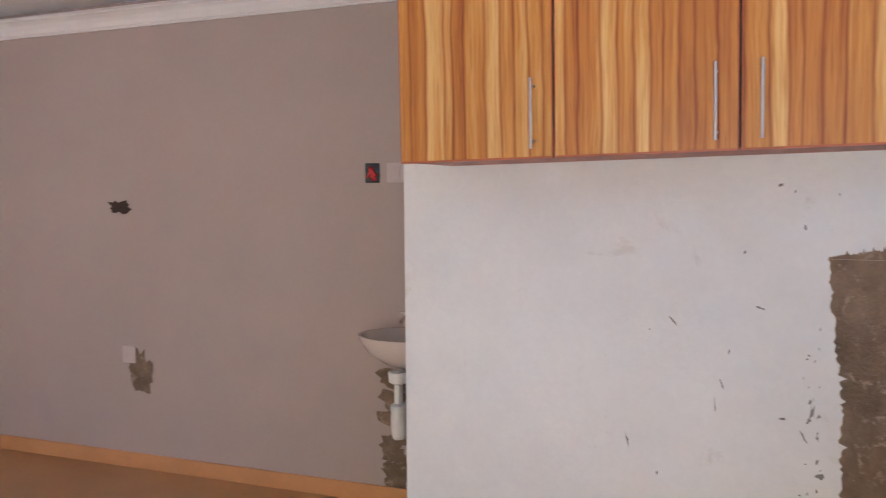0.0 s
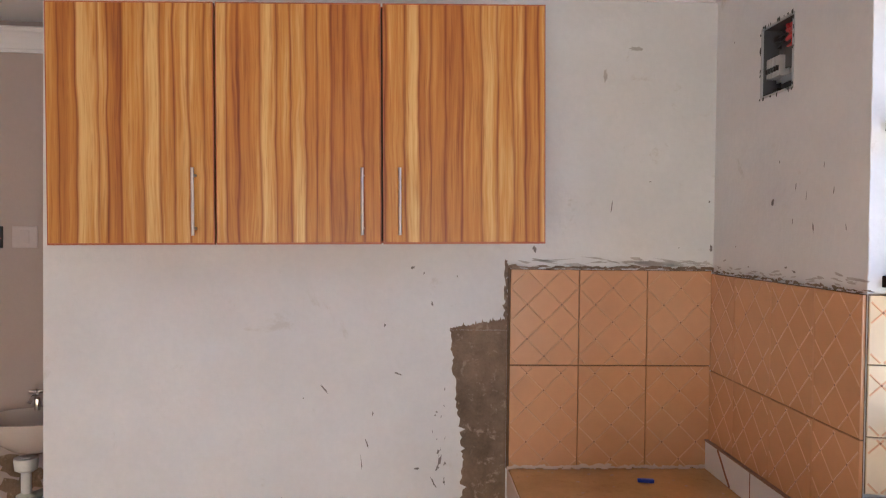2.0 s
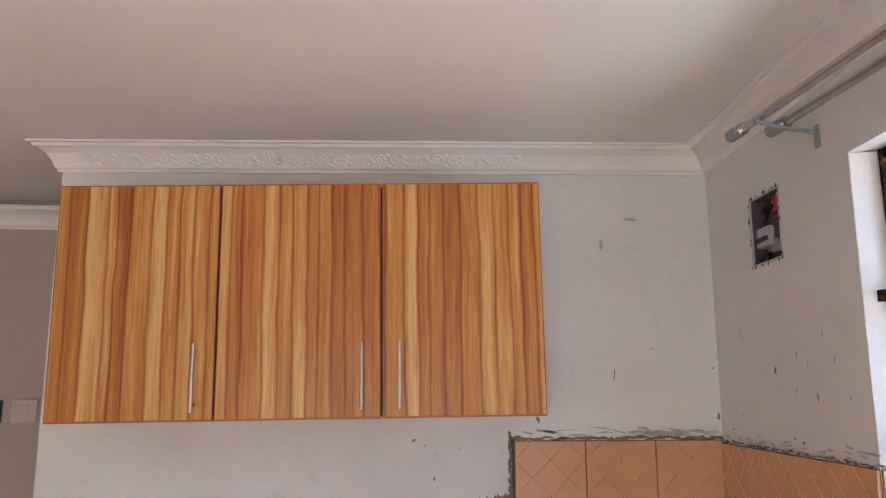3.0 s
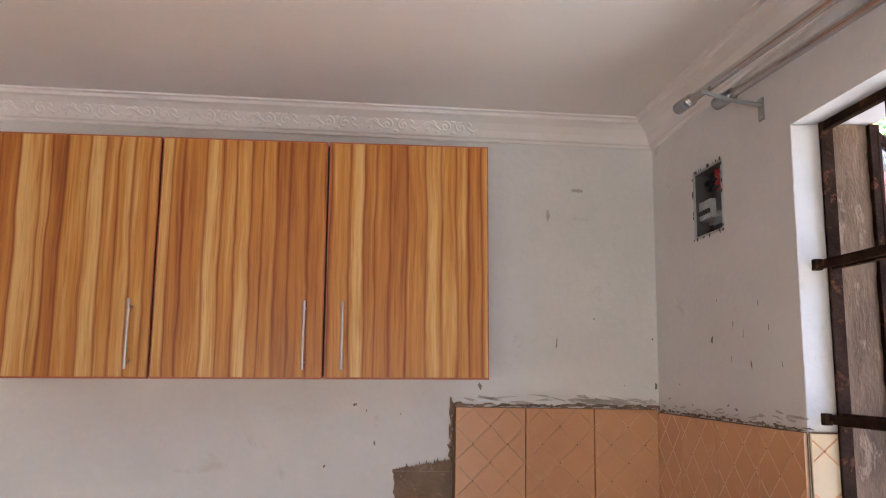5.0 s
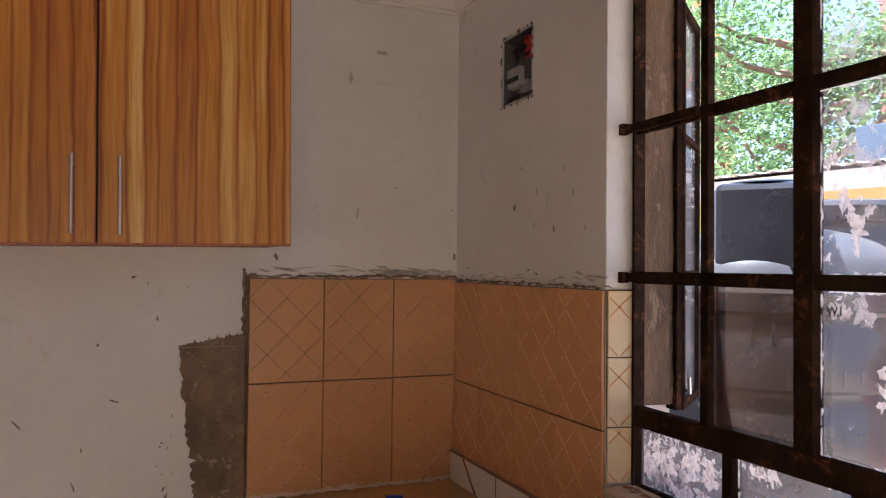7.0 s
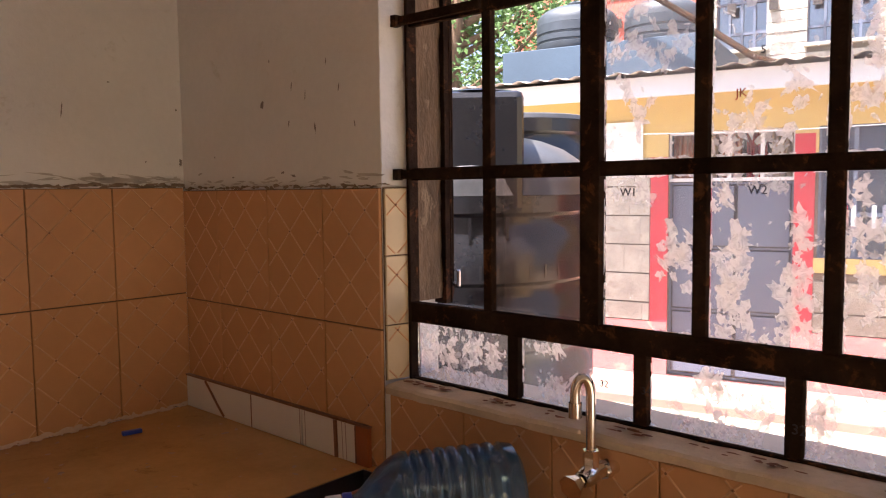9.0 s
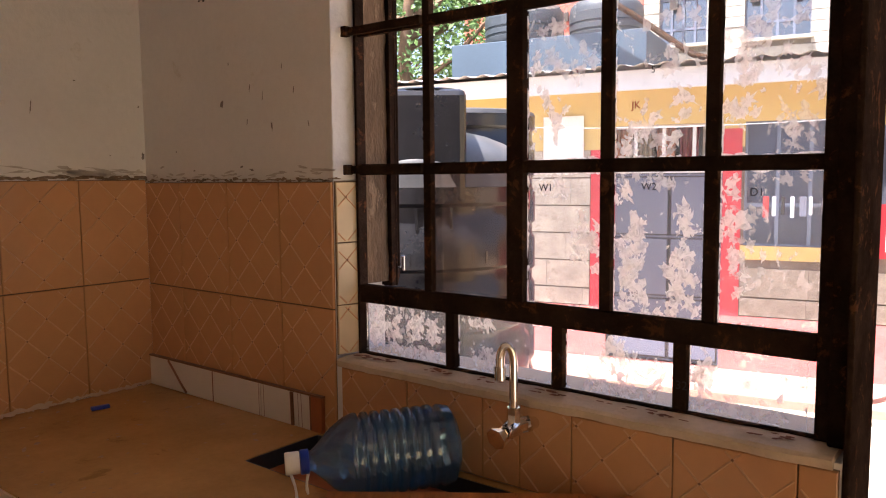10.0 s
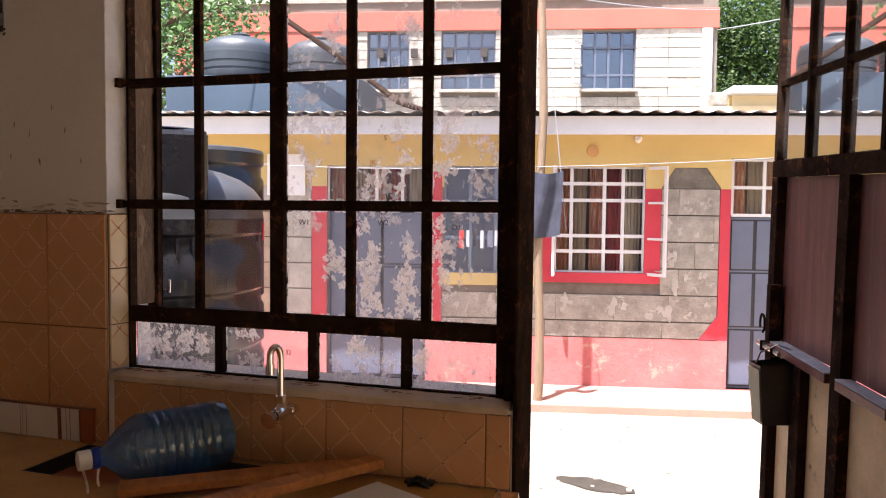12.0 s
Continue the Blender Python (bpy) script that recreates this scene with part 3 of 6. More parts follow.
for i in range(44):
    blotch(bm, -0.97 * i / 43, 1.622 + rnd.uniform(-0.001, 0.006), 0.014, rnd.uniform(0.001, 0.006), lambda a, c: (-0.004 - 0.0002 * (i % 3), a, c), rnd, 8, 0.6)
tagged(mesh_ob("mortar_smear", bm, MORTLINE), "brown mortar smeared over the tile edge", "mortar", kind="structure")
# trowel streaks above the tiles
bm = bmesh.new()
for i in range(46):
    u = rnd.choice((rnd.uniform(-0.75, 0.0), rnd.gauss(-0.22, 0.07)))
    blotch(bm, u, 1.643 + abs(rnd.gauss(0, 0.016)), rnd.uniform(0.012, 0.045), rnd.uniform(0.0015, 0.005), lambda a, c: (min(a, -0.004), -0.0026 - 0.00015 * (i % 5), c), rnd, 10, 0.6, rnd.uniform(-0.25, 0.12))
for u, v, ru, rv in ((-0.30, 2.43, 0.022, 0.008), (-0.41, 2.33, 0.008, 0.020)):
    blotch(bm, u, v, ru, rv, lambda a, c: (a, -0.0026, c), rnd, 26, 0.35)
tagged(mesh_ob("grime", bm, GRIME), "pale grey grime rubbed into the kitchen wall", "grime", kind="structure")
bm = bmesh.new()
for i in range(30):
    blotch(bm, rnd.uniform(-0.94, -0.01), 1.632 + abs(rnd.gauss(0, 0.012)), rnd.uniform(0.008, 0.03), rnd.uniform(0.0015, 0.004), lambda a, c: (-0.0026 - 0.00015 * (i % 5), min(a, -0.004), c), rnd, 10, 0.6, rnd.uniform(-0.2, 0.2))
tagged(mesh_ob("grime", bm, GRIME), "pale grey grime beside the kitchen window", "grime", kind="structure")

# ---- wall cabinet ----
cab = empty("wall_cabinet", pose(-1.448, 0.0, 1.716, 0, -0.75, 0), "wall cabinet with three orange wood-grain laminate doors", "cabinet")
CW, CH, CD = 1.52, 0.735, 0.385
part("body", B(-CW / 2 + 0.004, CW / 2 - 0.004, -CD, -0.006, 0.004, CH - 0.004, 0.002), CABEDGE, cab)
# dark sheet draws the shade in the gaps between the doors
part("back_gap", B(-CW / 2 + 0.01, CW / 2 - 0.01, -CD - 0.003, -CD + 0.001, 0.01, CH - 0.01), GAPDARK, cab)
for i in range(3):
    x0, x1 = -CW / 2 + i * CW / 3 + 0.003, -CW / 2 + (i + 1) * CW / 3 - 0.003
    door = part("door", B(x0 + 0.003, x1 - 0.003, -CD - 0.0215, -CD - 0.0035, 0.006, CH - 0.004, 0.0012), CAB[i], cab)
    bm = bmesh.new()
    for a in ((x0, x0 + 0.003, 0, CH), (x1 - 0.003, x1, 0, CH), (x0 + 0.003, x1 - 0.003, 0, 0.006), (x0 + 0.003, x1 - 0.003, CH - 0.004, CH)):
        box(bm, a[0], a[1], -CD - 0.021, -CD - 0.0035, a[2], a[3])
    part("edging", bm, CABEDGE, door, "reddish-brown edge strip")
    hx = x0 + 0.052 if i == 2 else x1 - 0.056
    bm = rod(bmesh.new(), [(hx, -CD - 0.055, 0.028), (hx, -CD - 0.055, 0.232)], 0.0048, 14)
    for z in (0.05, 0.21):
        rod(bm, [(hx, -CD - 0.021, z), (hx, -CD - 0.055, z)], 0.0045, 10)
    part("handle", bm, STEEL, door, "brushed steel bar handle", True)

# ---- distribution box in the east wall ----
db = empty("fuse_box", pose(0.0, -0.465, 2.30), "open recessed fuse box with loose red wires", "fuse box")
bm = bmesh.new()
for a in ((-0.1035, -0.097, -0.1105, 0.1105), (0.097, 0.1035, -0.1105, 0.1105), (-0.097, 0.097, 0.104, 0.1105), (-0.097, 0.097, -0.1105, -0.104)):
    box(bm, -0.004, 0.003, a[0], a[1], a[2], a[3], 0.001)
part("rim", bm, LGREY, db, "chipped white plastic rim")
bm = bmesh.new()
for a in ((-0.1035, -0.097, -0.1105, 0.1105), (0.097, 0.1035, -0.1105, 0.1105), (-0.097, 0.097, 0.104, 0.1105), (-0.097, 0.097, -0.1105, -0.104)):
    box(bm, 0.0035, 0.0595, a[0], a[1], a[2], a[3])
part("liner", bm, BOXIN, db, "dark steel box sides")
part("back_plate", B(0.060, 0.199, -0.1035, 0.1035, -0.1105, 0.1105), BOXIN, db)
part("cover_plate", B(0.030, 0.034, -0.094, 0.05, -0.030, 0.035, 0.001), BOXIN, db, "grey cover plate")
part("din_rail", B(0.045, 0.052, -0.096, 0.096, -0.060, -0.030), STEEL, db)
for k in range(5):
    br = part("breaker", B(0.012, 0.045, 0.082 - 0.018 * k, 0.097 - 0.018 * k, -0.050, 0.012, 0.002), LGREY, db)
    part("toggle", B(0.004, 0.012, 0.086 - 0.018 * k, 0.093 - 0.018 * k, -0.035, -0.020, 0.001), BLACKP, br)
part("lower_plate", B(0.028, 0.032, -0.088, 0.030, -0.074, -0.052, 0.001), PVC, db)
for y, z in ((0.075, 0.075), (0.075, -0.088), (-0.080, -0.090)):
    part("clip", B(0.030, 0.058, y - 0.014, y + 0.014, z - 0.008, z + 0.008, 0.002), BLACKP, db)
bm = bmesh.new()
for k in range(9):
    p = [Vector((0.025 + 0.02 * rnd.random(), -0.045 + rnd.uniform(-0.045, 0.05), 0.068 + rnd.uniform(-0.04, 0.032))) for _ in range(5)]
    rod(bm, p, 0.0066, 6)
part("wire", bm, REDW, db, "tangled red wires", True)
bm = bmesh.new()
for k in range(5):
    p = [Vector((0.035, rnd.uniform(-0.085, 0.085), 0.09 - 0.03 * j + rnd.uniform(-0.02, 0.02))) for j in range(4)]
    rod(bm, p, 0.003, 6)
part("wire", bm, BLACKP, db, "black wires", True)
bm = bmesh.new()
for k in range(34):
    s, q = rnd.choice((-1, 1)), rnd.uniform(-1, 1)
    y, z = (s * 0.104, q * 0.112) if rnd.random() < 0.6 else (q * 0.105, s * 0.112)
    blotch(bm, -0.465 + y, 2.30 + z, rnd.uniform(0.002, 0.006), rnd.uniform(0.003, 0.009), lambda a, d: (-0.0045, a, d), rnd, 8, 0.5)
tagged(mesh_ob("chipped_edge", bm, BLACKP), "black chipped plaster round the fuse box", "chips", kind="structure")

# ---- worktop, splash strip, lower cupboard ----
bm = bmesh.new()
box(bm, -0.745, 0.0, -0.895, 0.0, 0.855, 0.90)
box(bm, -0.745, -0.285, -1.66, -0.895, 0.855, 0.90)
box(bm, -0.03, 0.0, -1.66, -0.895, 0.855, 0.90)
box(bm, -0.745, 0.0, -2.20, -1.66, 0.855, 0.90)
bmesh.ops.remove_doubles(bm, verts=bm.verts, dist=0.0005)
inner = [f for f in bm.faces if any(g is not f and (g.calc_center_median() - f.calc_center_median()).length < 1e-4 for e in f.edges for g in e.link_faces)]
bmesh.ops.delete(bm, geom=inner, context="FACES")
worktop = empty("worktop", pose(0, 0, 0), "tan stone-look kitchen worktop with a sink opening", "worktop")
part("slab", bm, TOP, worktop)
part("front_edge", B(-0.751, -0.7455, -2.2, -0.002, 0.80, 0.897, 0.002), TOPEDGE, worktop, "pale pinkish front edge")
tagged(mesh_ob("counter_base", B(-0.70, -0.004, -2.19, -0.01, FL, 0.854), CABEDGE), "brown counter base under the worktop", "counter")
snk = empty("sink", pose(-0.157, -1.28, 0.90), "dark stained steel sink bowl sunk in the worktop", "sink")
bm = slab("y", 0, 1, [0, 1], [0, 1], lambda u, z: True)
box(bm, -0.126, 0.126, -0.378, 0.383, -0.165, -0.16)
for a in ((-0.128, -0.124, -0.378, 0.383), (0.122, 0.126, -0.378, 0.383), (-0.124, 0.122, -0.378, -0.374), (-0.124, 0.122, 0.379, 0.383)):
    box(bm, a[0], a[1], a[2], a[3], -0.16, -0.001)
part("bowl", bm, SINK, snk)
part("drain", lathe([(0.03, -0.1595), (0.03, -0.155), (0.012, -0.157)], 20), STEEL, snk)
strip = empty("splash_strip", pose(0, 0, 0.90), "white tile splash strip with dark red veins", "tile strip")
ys = [-0.012, -0.386, -0.634, -0.862]
for a, d in zip(ys, ys[1:]):
    part("tile", B(-0.024, -0.0125, d + 0.0015, a - 0.0015, 0.002, 0.104, 0.0015), TILE_W, strip)
part("capping", B(-0.027, -0.0125, -0.912, -0.012, 0.1045, 0.110, 0.001), VEIN, strip)
part("end_piece", B(-0.026, -0.0125, -0.910, -0.8635, 0.002, 0.104, 0.001), CABEDGE, strip)
for pts, r in (([(-0.13, 0.102), (-0.165, 0.07), (-0.20, 0.035), (-0.235, 0.005)], 0.006), ([(-0.386, 0.103), (-0.387, 0.004)], 0.003), ([(-0.624, 0.103), (-0.626, 0.004)], 0.002), ([(-0.648, 0.103), (-0.650, 0.004)], 0.002),
               ([(-0.780, 0.103), (-0.783, 0.004)], 0.008), ([(-0.806, 0.103), (-0.809, 0.004)], 0.002), ([(-0.820, 0.103), (-0.824, 0.004)], 0.002), ([(-0.861, 0.103), (-0.863, 0.004)], 0.005)):
    part("vein", rod(bmesh.new(), [(-0.0225, y, z) for y, z in pts], r, 6), VEIN, strip)
clip = tagged(mesh_ob("bottle_cap_strip", B(-0.028, 0.028, -0.009, 0.009, 0.0, 0.012, 0.003), BLUECAP), "small dark blue plastic clip on the worktop", "clip")
clip.matrix_world = pose(-0.288, -0.162, 0.9005, 0, 0, -12)

# ---- window ----
win = empty("window_1", pose(0.075, 0, 0), "black steel casement window with whitewash-splashed panes", "window", kind="structure")
VX = [-0.984, -1.232, -1.505, -1.738, -1.968, -2.188]
VW = [0.010, 0.025, 0.046, 0.028, 0.028, 0.028]
HZ = [1.125, 1.304, 1.650, 2.025, 2.378]
HW = [0.022, 0.050, 0.030, 0.028, 0.024]
def bar(name, y0, y1, z0, z1, d=0.022, x=0.0):
    part(name, B(x - d / 2, x + d / 2, y0, y1, z0, z1, 0.0025), RUST, win)
for i, (y, w) in enumerate(zip(VX, VW)):
    if i in (0, 5):
        bar("jamb", y - w / 2, y + w / 2, HZ[0] - 0.01, HZ[4] + 0.011, 0.034)
    else:
        bar("mullion", y - w / 2, y + w / 2, HZ[1], HZ[4], 0.030 if i == 2 else 0.020)
for i, (z, w) in enumerate(zip(HZ, HW)):
    bar("transom" if i else "bottom_rail", VX[5] + 0.014, VX[0] - 0.004, z - w / 2, z + w / 2, 0.026 if i == 1 else 0.017, -0.003)
for y in (-1.305, -1.620, -1.912):
    bar("post", y - 0.015, y + 0.015, HZ[0] + 0.011, HZ[1] - 0.023, 0.024)
# lugs that tie the grille into the reveal
for z in (1.65, 2.025):
    part("lug", B(-0.045, -0.025, -0.978, -0.955, z - 0.014, z + 0.014, 0.002), RUST, win)
    bar("grille_bar", -1.232, -0.968, z - 0.011, z + 0.011, 0.012, -0.028)
def pane(y0, y1, z0, z1, m, name="pane"):
    ob = part(name, B(0.007, 0.010, y0, y1, z0, z1), m, win)
    ob.visible_shadow = False
    return ob
low = [VX[0] - 0.004, -1.305, -1.620, -1.912, VX[5] + 0.014]
for a, c in zip(low, low[1:]):
    pane(c + 0.002, a - 0.002, HZ[0], HZ[1] - 0.02, PANE_LOW)
for j in range(1, 4):
    for i in range(2, 5):
        pane(VX[i + 1] + VW[i + 1] / 2, VX[i] - VW[i] / 2, HZ[j] + HW[j] / 2, HZ[j + 1] - HW[j + 1] / 2, PANE_MID)
pane(VX[2], VX[1], HZ[1], HZ[2], PANE_BROWN).location.x = 0.006
# casement leaf swung outward
leaf = empty("casement_leaf", pose(0.200, -0.988, 0, 0, 0, 40), "open black steel casement leaf of the kitchen window", "window leaf")
for a in ((0.0, 0.022, 1.31, 2.37), (0.224, 0.246, 1.31, 2.37), (0.022, 0.224, 1.31, 1.334), (0.022, 0.224, 2.346, 2.37), (0.022, 0.224, 1.65, 1.668), (0.022, 0.224, 2.01, 2.028)):
    part("frame_bar", B(a[0], a[1], -0.012, 0.012, a[2], a[3], 0.002), RUST, leaf)
for z0, z1 in ((1.334, 1.65), (1.668, 2.01), (2.028, 2.346)):
    ob = part("pane", B(0.021, 0.225, -0.0015, 0.0015, z0, z1), PANE_LOW, leaf)
    ob.visible_shadow = False
part("stay", rod(bmesh.new(), [(0.02, -0.015, 1.36), (-0.02, -0.03, 1.36), (-0.03, -0.03, 1.40)], 0.005, 8), ALU, leaf)
# inner splay of lumpy white plaster, then raw brown render and the outer steel angle
def splay(name, x0, y0, x1, y1, z0, z1, rough, m, label, n=46):
    bm = bmesh.new()
    rows = []
    for k in range(n + 1):
        z = z0 + (z1 - z0) * k / n
        rows.append([bm.verts.new(p) for p in [(x0 + (x1 - x0) * q / 4, y0 + (y1 - y0) * q / 4 + rnd.uniform(-rough, rough) * (0.4 if q == 0 else 1), z) for q in range(5)] + [(x1, y1 + 0.04, z), (x0 + 0.001, y0 + 0.012, z)]])
    for a, c in zip(rows, rows[1:]):
        for q in range(7):
            bm.faces.new((a[q], a[(q + 1) % 7], c[(q + 1) % 7], c[q]))
    bm.faces.new(rows[0]), bm.faces.new(rows[-1][::-1])
    return tagged(mesh_ob(name, bm, m, None, True), label, "reveal", kind="structure")
splay("trim_reveal_plaster", 0.001, -0.9515, 0.079, -0.974, 1.621, WZ1 - 0.002, 0.0022, WALL, "rough white plaster edge of the window reveal")
splay("trim_reveal_backing", 0.001, -0.9495, 0.079, -0.965, 1.133, 1.620, 0.0005, SILL, "mortar bed behind the reveal tiles", 6)
splay("trim_reveal", 0.082, -0.976, 0.186, -0.981, 1.325, WZ1 - 0.002, 0.003, RAWREV, "raw brown render at the window reveal")
tagged(mesh_ob("trim_frame_angle", B(0.187, 0.214, -0.994, -0.952, 1.31, WZ1 - 0.002, 0.002), RUST), "black steel angle at the outer reveal", "frame", kind="structure")
bm = bmesh.new()
N = 40
vs = []
for k in range(N + 1):
    y = -2.222 + 1.254 * k / N
    o = -0.016 + rnd.uniform(-0.003, 0.003)
    vs.append([bm.verts.new((x, y, z + rnd.uniform(-0.0012, 0.0012))) for x, z in ((o, 1.105), (o - 0.001, 1.121), (o + 0.008, 1.127), (0.03, 1.129), (0.06, 1.131), (0.20, 1.131), (0.20, 1.105))])
for a, c in zip(vs, vs[1:]):
    for k in range(7):
        bm.faces.new((a[k], a[(k + 1) % 7], c[(k + 1) % 7], c[k]))
bm.faces.new(vs[0])
bm.faces.new(vs[-1][::-1])
sill = tagged(mesh_ob("window_sill", bm, SILL), "chipped cement window sill with rust crumbs", "sill", kind="structure")
bm = bmesh.new()
for y, n in ((-1.03, 9), (-1.09, 10), (-1.30, 12), (-1.45, 5), (-1.62, 10), (-1.78, 4), (-1.9, 9), (-2.1, 8)):
    for k in range(n):
        blotch(bm, y + rnd.uniform(-0.04, 0.04), 0.035 + rnd.uniform(-0.018, 0.012), rnd.uniform(0.005, 0.016), rnd.uniform(0.003, 0.007), lambda a, c: (c, a, 1.1325 + 0.0006 * rnd.random()), rnd, 8, 0.4)
tagged(mesh_ob("rust_crumbs", bm, rough_mat("rust_crumb", (0.22, 0.08, 0.03), 0.3, 30, 90, 0.9)), "rust crumbs lying on the sill", "rust", kind="stuff")

# whitewash left on the panes: clouds, streaks and crusted rims
def whitewash(y0, y1, z0, z1, clouds, thin=(), rim=0.006):
    """clouds, thin: (across 0..1 from the north edge, up 0..1, half width, half height in metres, count)."""
    for group, m, label in ((clouds, WASH, "dried whitewash"), (thin, WASHTHIN, "thin whitewash smear")):
        bm = bmesh.new()
        if m is WASH:
            for k in range(int((y1 - y0 + z1 - z0) / 0.009)):
                q = rnd.random() * (y1 - y0 + z1 - z0)
                a, c = (y0 + q, rnd.choice((z0, z1))) if q < y1 - y0 else (rnd.choice((y0, y1)), z0 + q - (y1 - y0))
                flat = q < y1 - y0
                blotch(bm, a, c, rnd.uniform(0.005, 0.016) if flat else rim * rnd.uniform(0.3, 1), rim * rnd.uniform(0.3, 1) if flat else rnd.uniform(0.006, 0.02), lambda p, q: (0.0058 - 0.0003 * (k % 4), min(max(p, y0), y1), min(max(q, z0), z1)), rnd, 9, 0.5)
        for cu, cv, ru, rv, n in group:
            for k in range(math.ceil(n * 0.7)):
                a, c = y1 - cu * (y1 - y0) + rnd.gauss(0, 0.5) * ru, z0 + cv * (z1 - z0) + rnd.gauss(0, 0.5) * rv
                r = rnd.uniform(0.005, 0.016)
                flat = lambda p, q: (0.0058 - 0.0003 * (k % 4), min(max(p, y0), y1), min(max(q, z0), z1))
                blotch(bm, a, c, r * rnd.uniform(0.35, 1.0), r * rnd.uniform(0.6, 1.7), flat, rnd, 15, 0.6, rnd.uniform(-0.9, 0.9))
                if k % 2:
                    blotch(bm, a + rnd.gauss(0, 0.012), c + rnd.gauss(0, 0.016), r * rnd.uniform(0.15, 0.4), r * rnd.uniform(0.2, 0.7), flat, rnd, 9, 0.6, rnd.uniform(-1, 1))
        if len(bm.faces):
            part("whitewash", bm, m, win, label).visible_shadow = False
cells = {}
for i in range(2, 5):
    for j in range(1, 4):
        cells[i, j] = (VX[i + 1] + VW[i + 1] / 2, VX[i] - VW[i] / 2, HZ[j] + HW[j] / 2, HZ[j + 1] - HW[j + 1] / 2)
whitewash(*cells[2, 1], [(0.82, 0.50, 0.035, 0.06, 34), (0.72, 0.42, 0.03, 0.03, 10)], [(0.3, 0.9, 0.07, 0.02, 12)])
whitewash(*cells[3, 1], [(0.22, 0.52, 0.034, 0.05, 34), (0.22, 0.24, 0.034, 0.055, 36), (0.80, 0.60, 0.025, 0.04, 16), (0.76, 0.33, 0.035, 0.065, 46), (0.12, 0.8, 0.02, 0.03, 8), (0.5, 0.03, 0.09, 0.010, 16)], [(0.5, 0.93, 0.08, 0.015, 16)])
whitewash(*cells[4, 1], [(0.14, 0.62, 0.03, 0.07, 22), (0.28, 0.30, 0.02, 0.06, 10), (0.10, 0.88, 0.02, 0.02, 8)], [(0.3, 0.55, 0.05, 0.09, 16), (0.6, 0.95, 0.07, 0.012, 10)])
whitewash(*cells[2, 2], [(0.10, 0.60, 0.02, 0.03, 8), (0.35, 0.28, 0.04, 0.05, 16)], [(0.5, 0.62, 0.08, 0.035, 34), (0.35, 0.84, 0.07, 0.03, 22)])
whitewash(*cells[3, 2], [(0.30, 0.20, 0.05, 0.045, 16), (0.72, 0.24, 0.04, 0.05, 14)], [(0.65, 0.55, 0.06, 0.04, 24), (0.3, 0.14, 0.07, 0.05, 24), (0.7, 0.8, 0.06, 0.03, 12)])
whitewash(*cells[4, 2], [(0.22, 0.58, 0.018, 0.03, 14), (0.26, 0.42, 0.016, 0.02, 8), (0.20, 0.24, 0.024, 0.03, 20), (0.75, 0.45, 0.025, 0.05, 14)], [(0.35, 0.66, 0.07, 0.07, 34), (0.7, 0.15, 0.05, 0.05, 20)])
whitewash(*cells[2, 3], [(0.80, 0.22, 0.03, 0.04, 12)], [(0.85, 0.3, 0.03, 0.06, 24), (0.3, 0.15, 0.06, 0.04, 14)])
whitewash(*cells[3, 3], [(0.86, 0.30, 0.02, 0.05, 10)], [(0.80, 0.4, 0.03, 0.08, 26), (0.3, 0.7, 0.06, 0.05, 14)])
whitewash(*cells[4, 3], [(0.4, 0.75, 0.07, 0.04, 14)], [(0.5, 0.6, 0.08, 0.08, 20)])
for a, c, clouds, thin in zip(low, low[1:], ([(0.3, 0.55, 0.08, 0.06, 52), (0.7, 0.6, 0.07, 0.06, 44), (0.5, 0.1, 0.14, 0.016, 40)], [(0.2, 0.85, 0.06, 0.012, 16)], [(0.50, 0.70, 0.035, 0.045, 30), (0.55, 0.10, 0.10, 0.014, 24), (0.85, 0.4, 0.02, 0.04, 8)], [(0.10, 0.45, 0.02, 0.06, 34)]),
                             ([(0.5, 0.5, 0.12, 0.07, 30)], [(0.3, 0.25, 0.07, 0.03, 20)], [(0.2, 0.3, 0.04, 0.05, 10)], [(0.5, 0.12, 0.1, 0.016, 24), (0.55, 0.7, 0.05, 0.04, 8)])):
    whitewash(c + 0.017, a - 0.015, HZ[0] + 0.012, HZ[1] - 0.026, clouds, thin)

# writing on the panes
def text(name, body, size, m, material, label, parent=None, depth=0.0006, spacing=1.0):
    cu = bpy.data.curves.new(name, "FONT")
    cu.body, cu.size, cu.extrude, cu.align_x, cu.space_character = body, size, depth, "CENTER", spacing
    tmp = bpy.data.objects.new(name, cu)
    me = bpy.data.meshes.new_from_object(tmp)
    bpy.data.objects.remove(tmp)
    me.materials.append(material)
    ob = new(name, me)
    ob.parent = parent
    ob.matrix_world = m
    if parent:
        ob.matrix_parent_inverse = parent.matrix_world.inverted()
    if label:
        ob["label"] = label
    return ob
for body, y, z, s, mt in (("W1", -1.625, 1.595, 0.036, INK), ("W2", -1.865, 1.598, 0.034, INK), ("D1", -2.075, 1.588, 0.034, INK), ("JK", -1.835, 1.762, 0.034, INKRED), ("32", -1.575, 1.22, 0.032, INK), ("34", -1.665, 1.22, 0.032, INK), ("32", -1.94, 1.20, 0.04, INK), ("5", -1.87, 1.83, 0.03, INK)):
    text("marker_writing", body, s * 0.62, pose(0.078, y, z, 90, 0, -90), mt, "handwritten marker on the glass", win)

bm = bmesh.new()
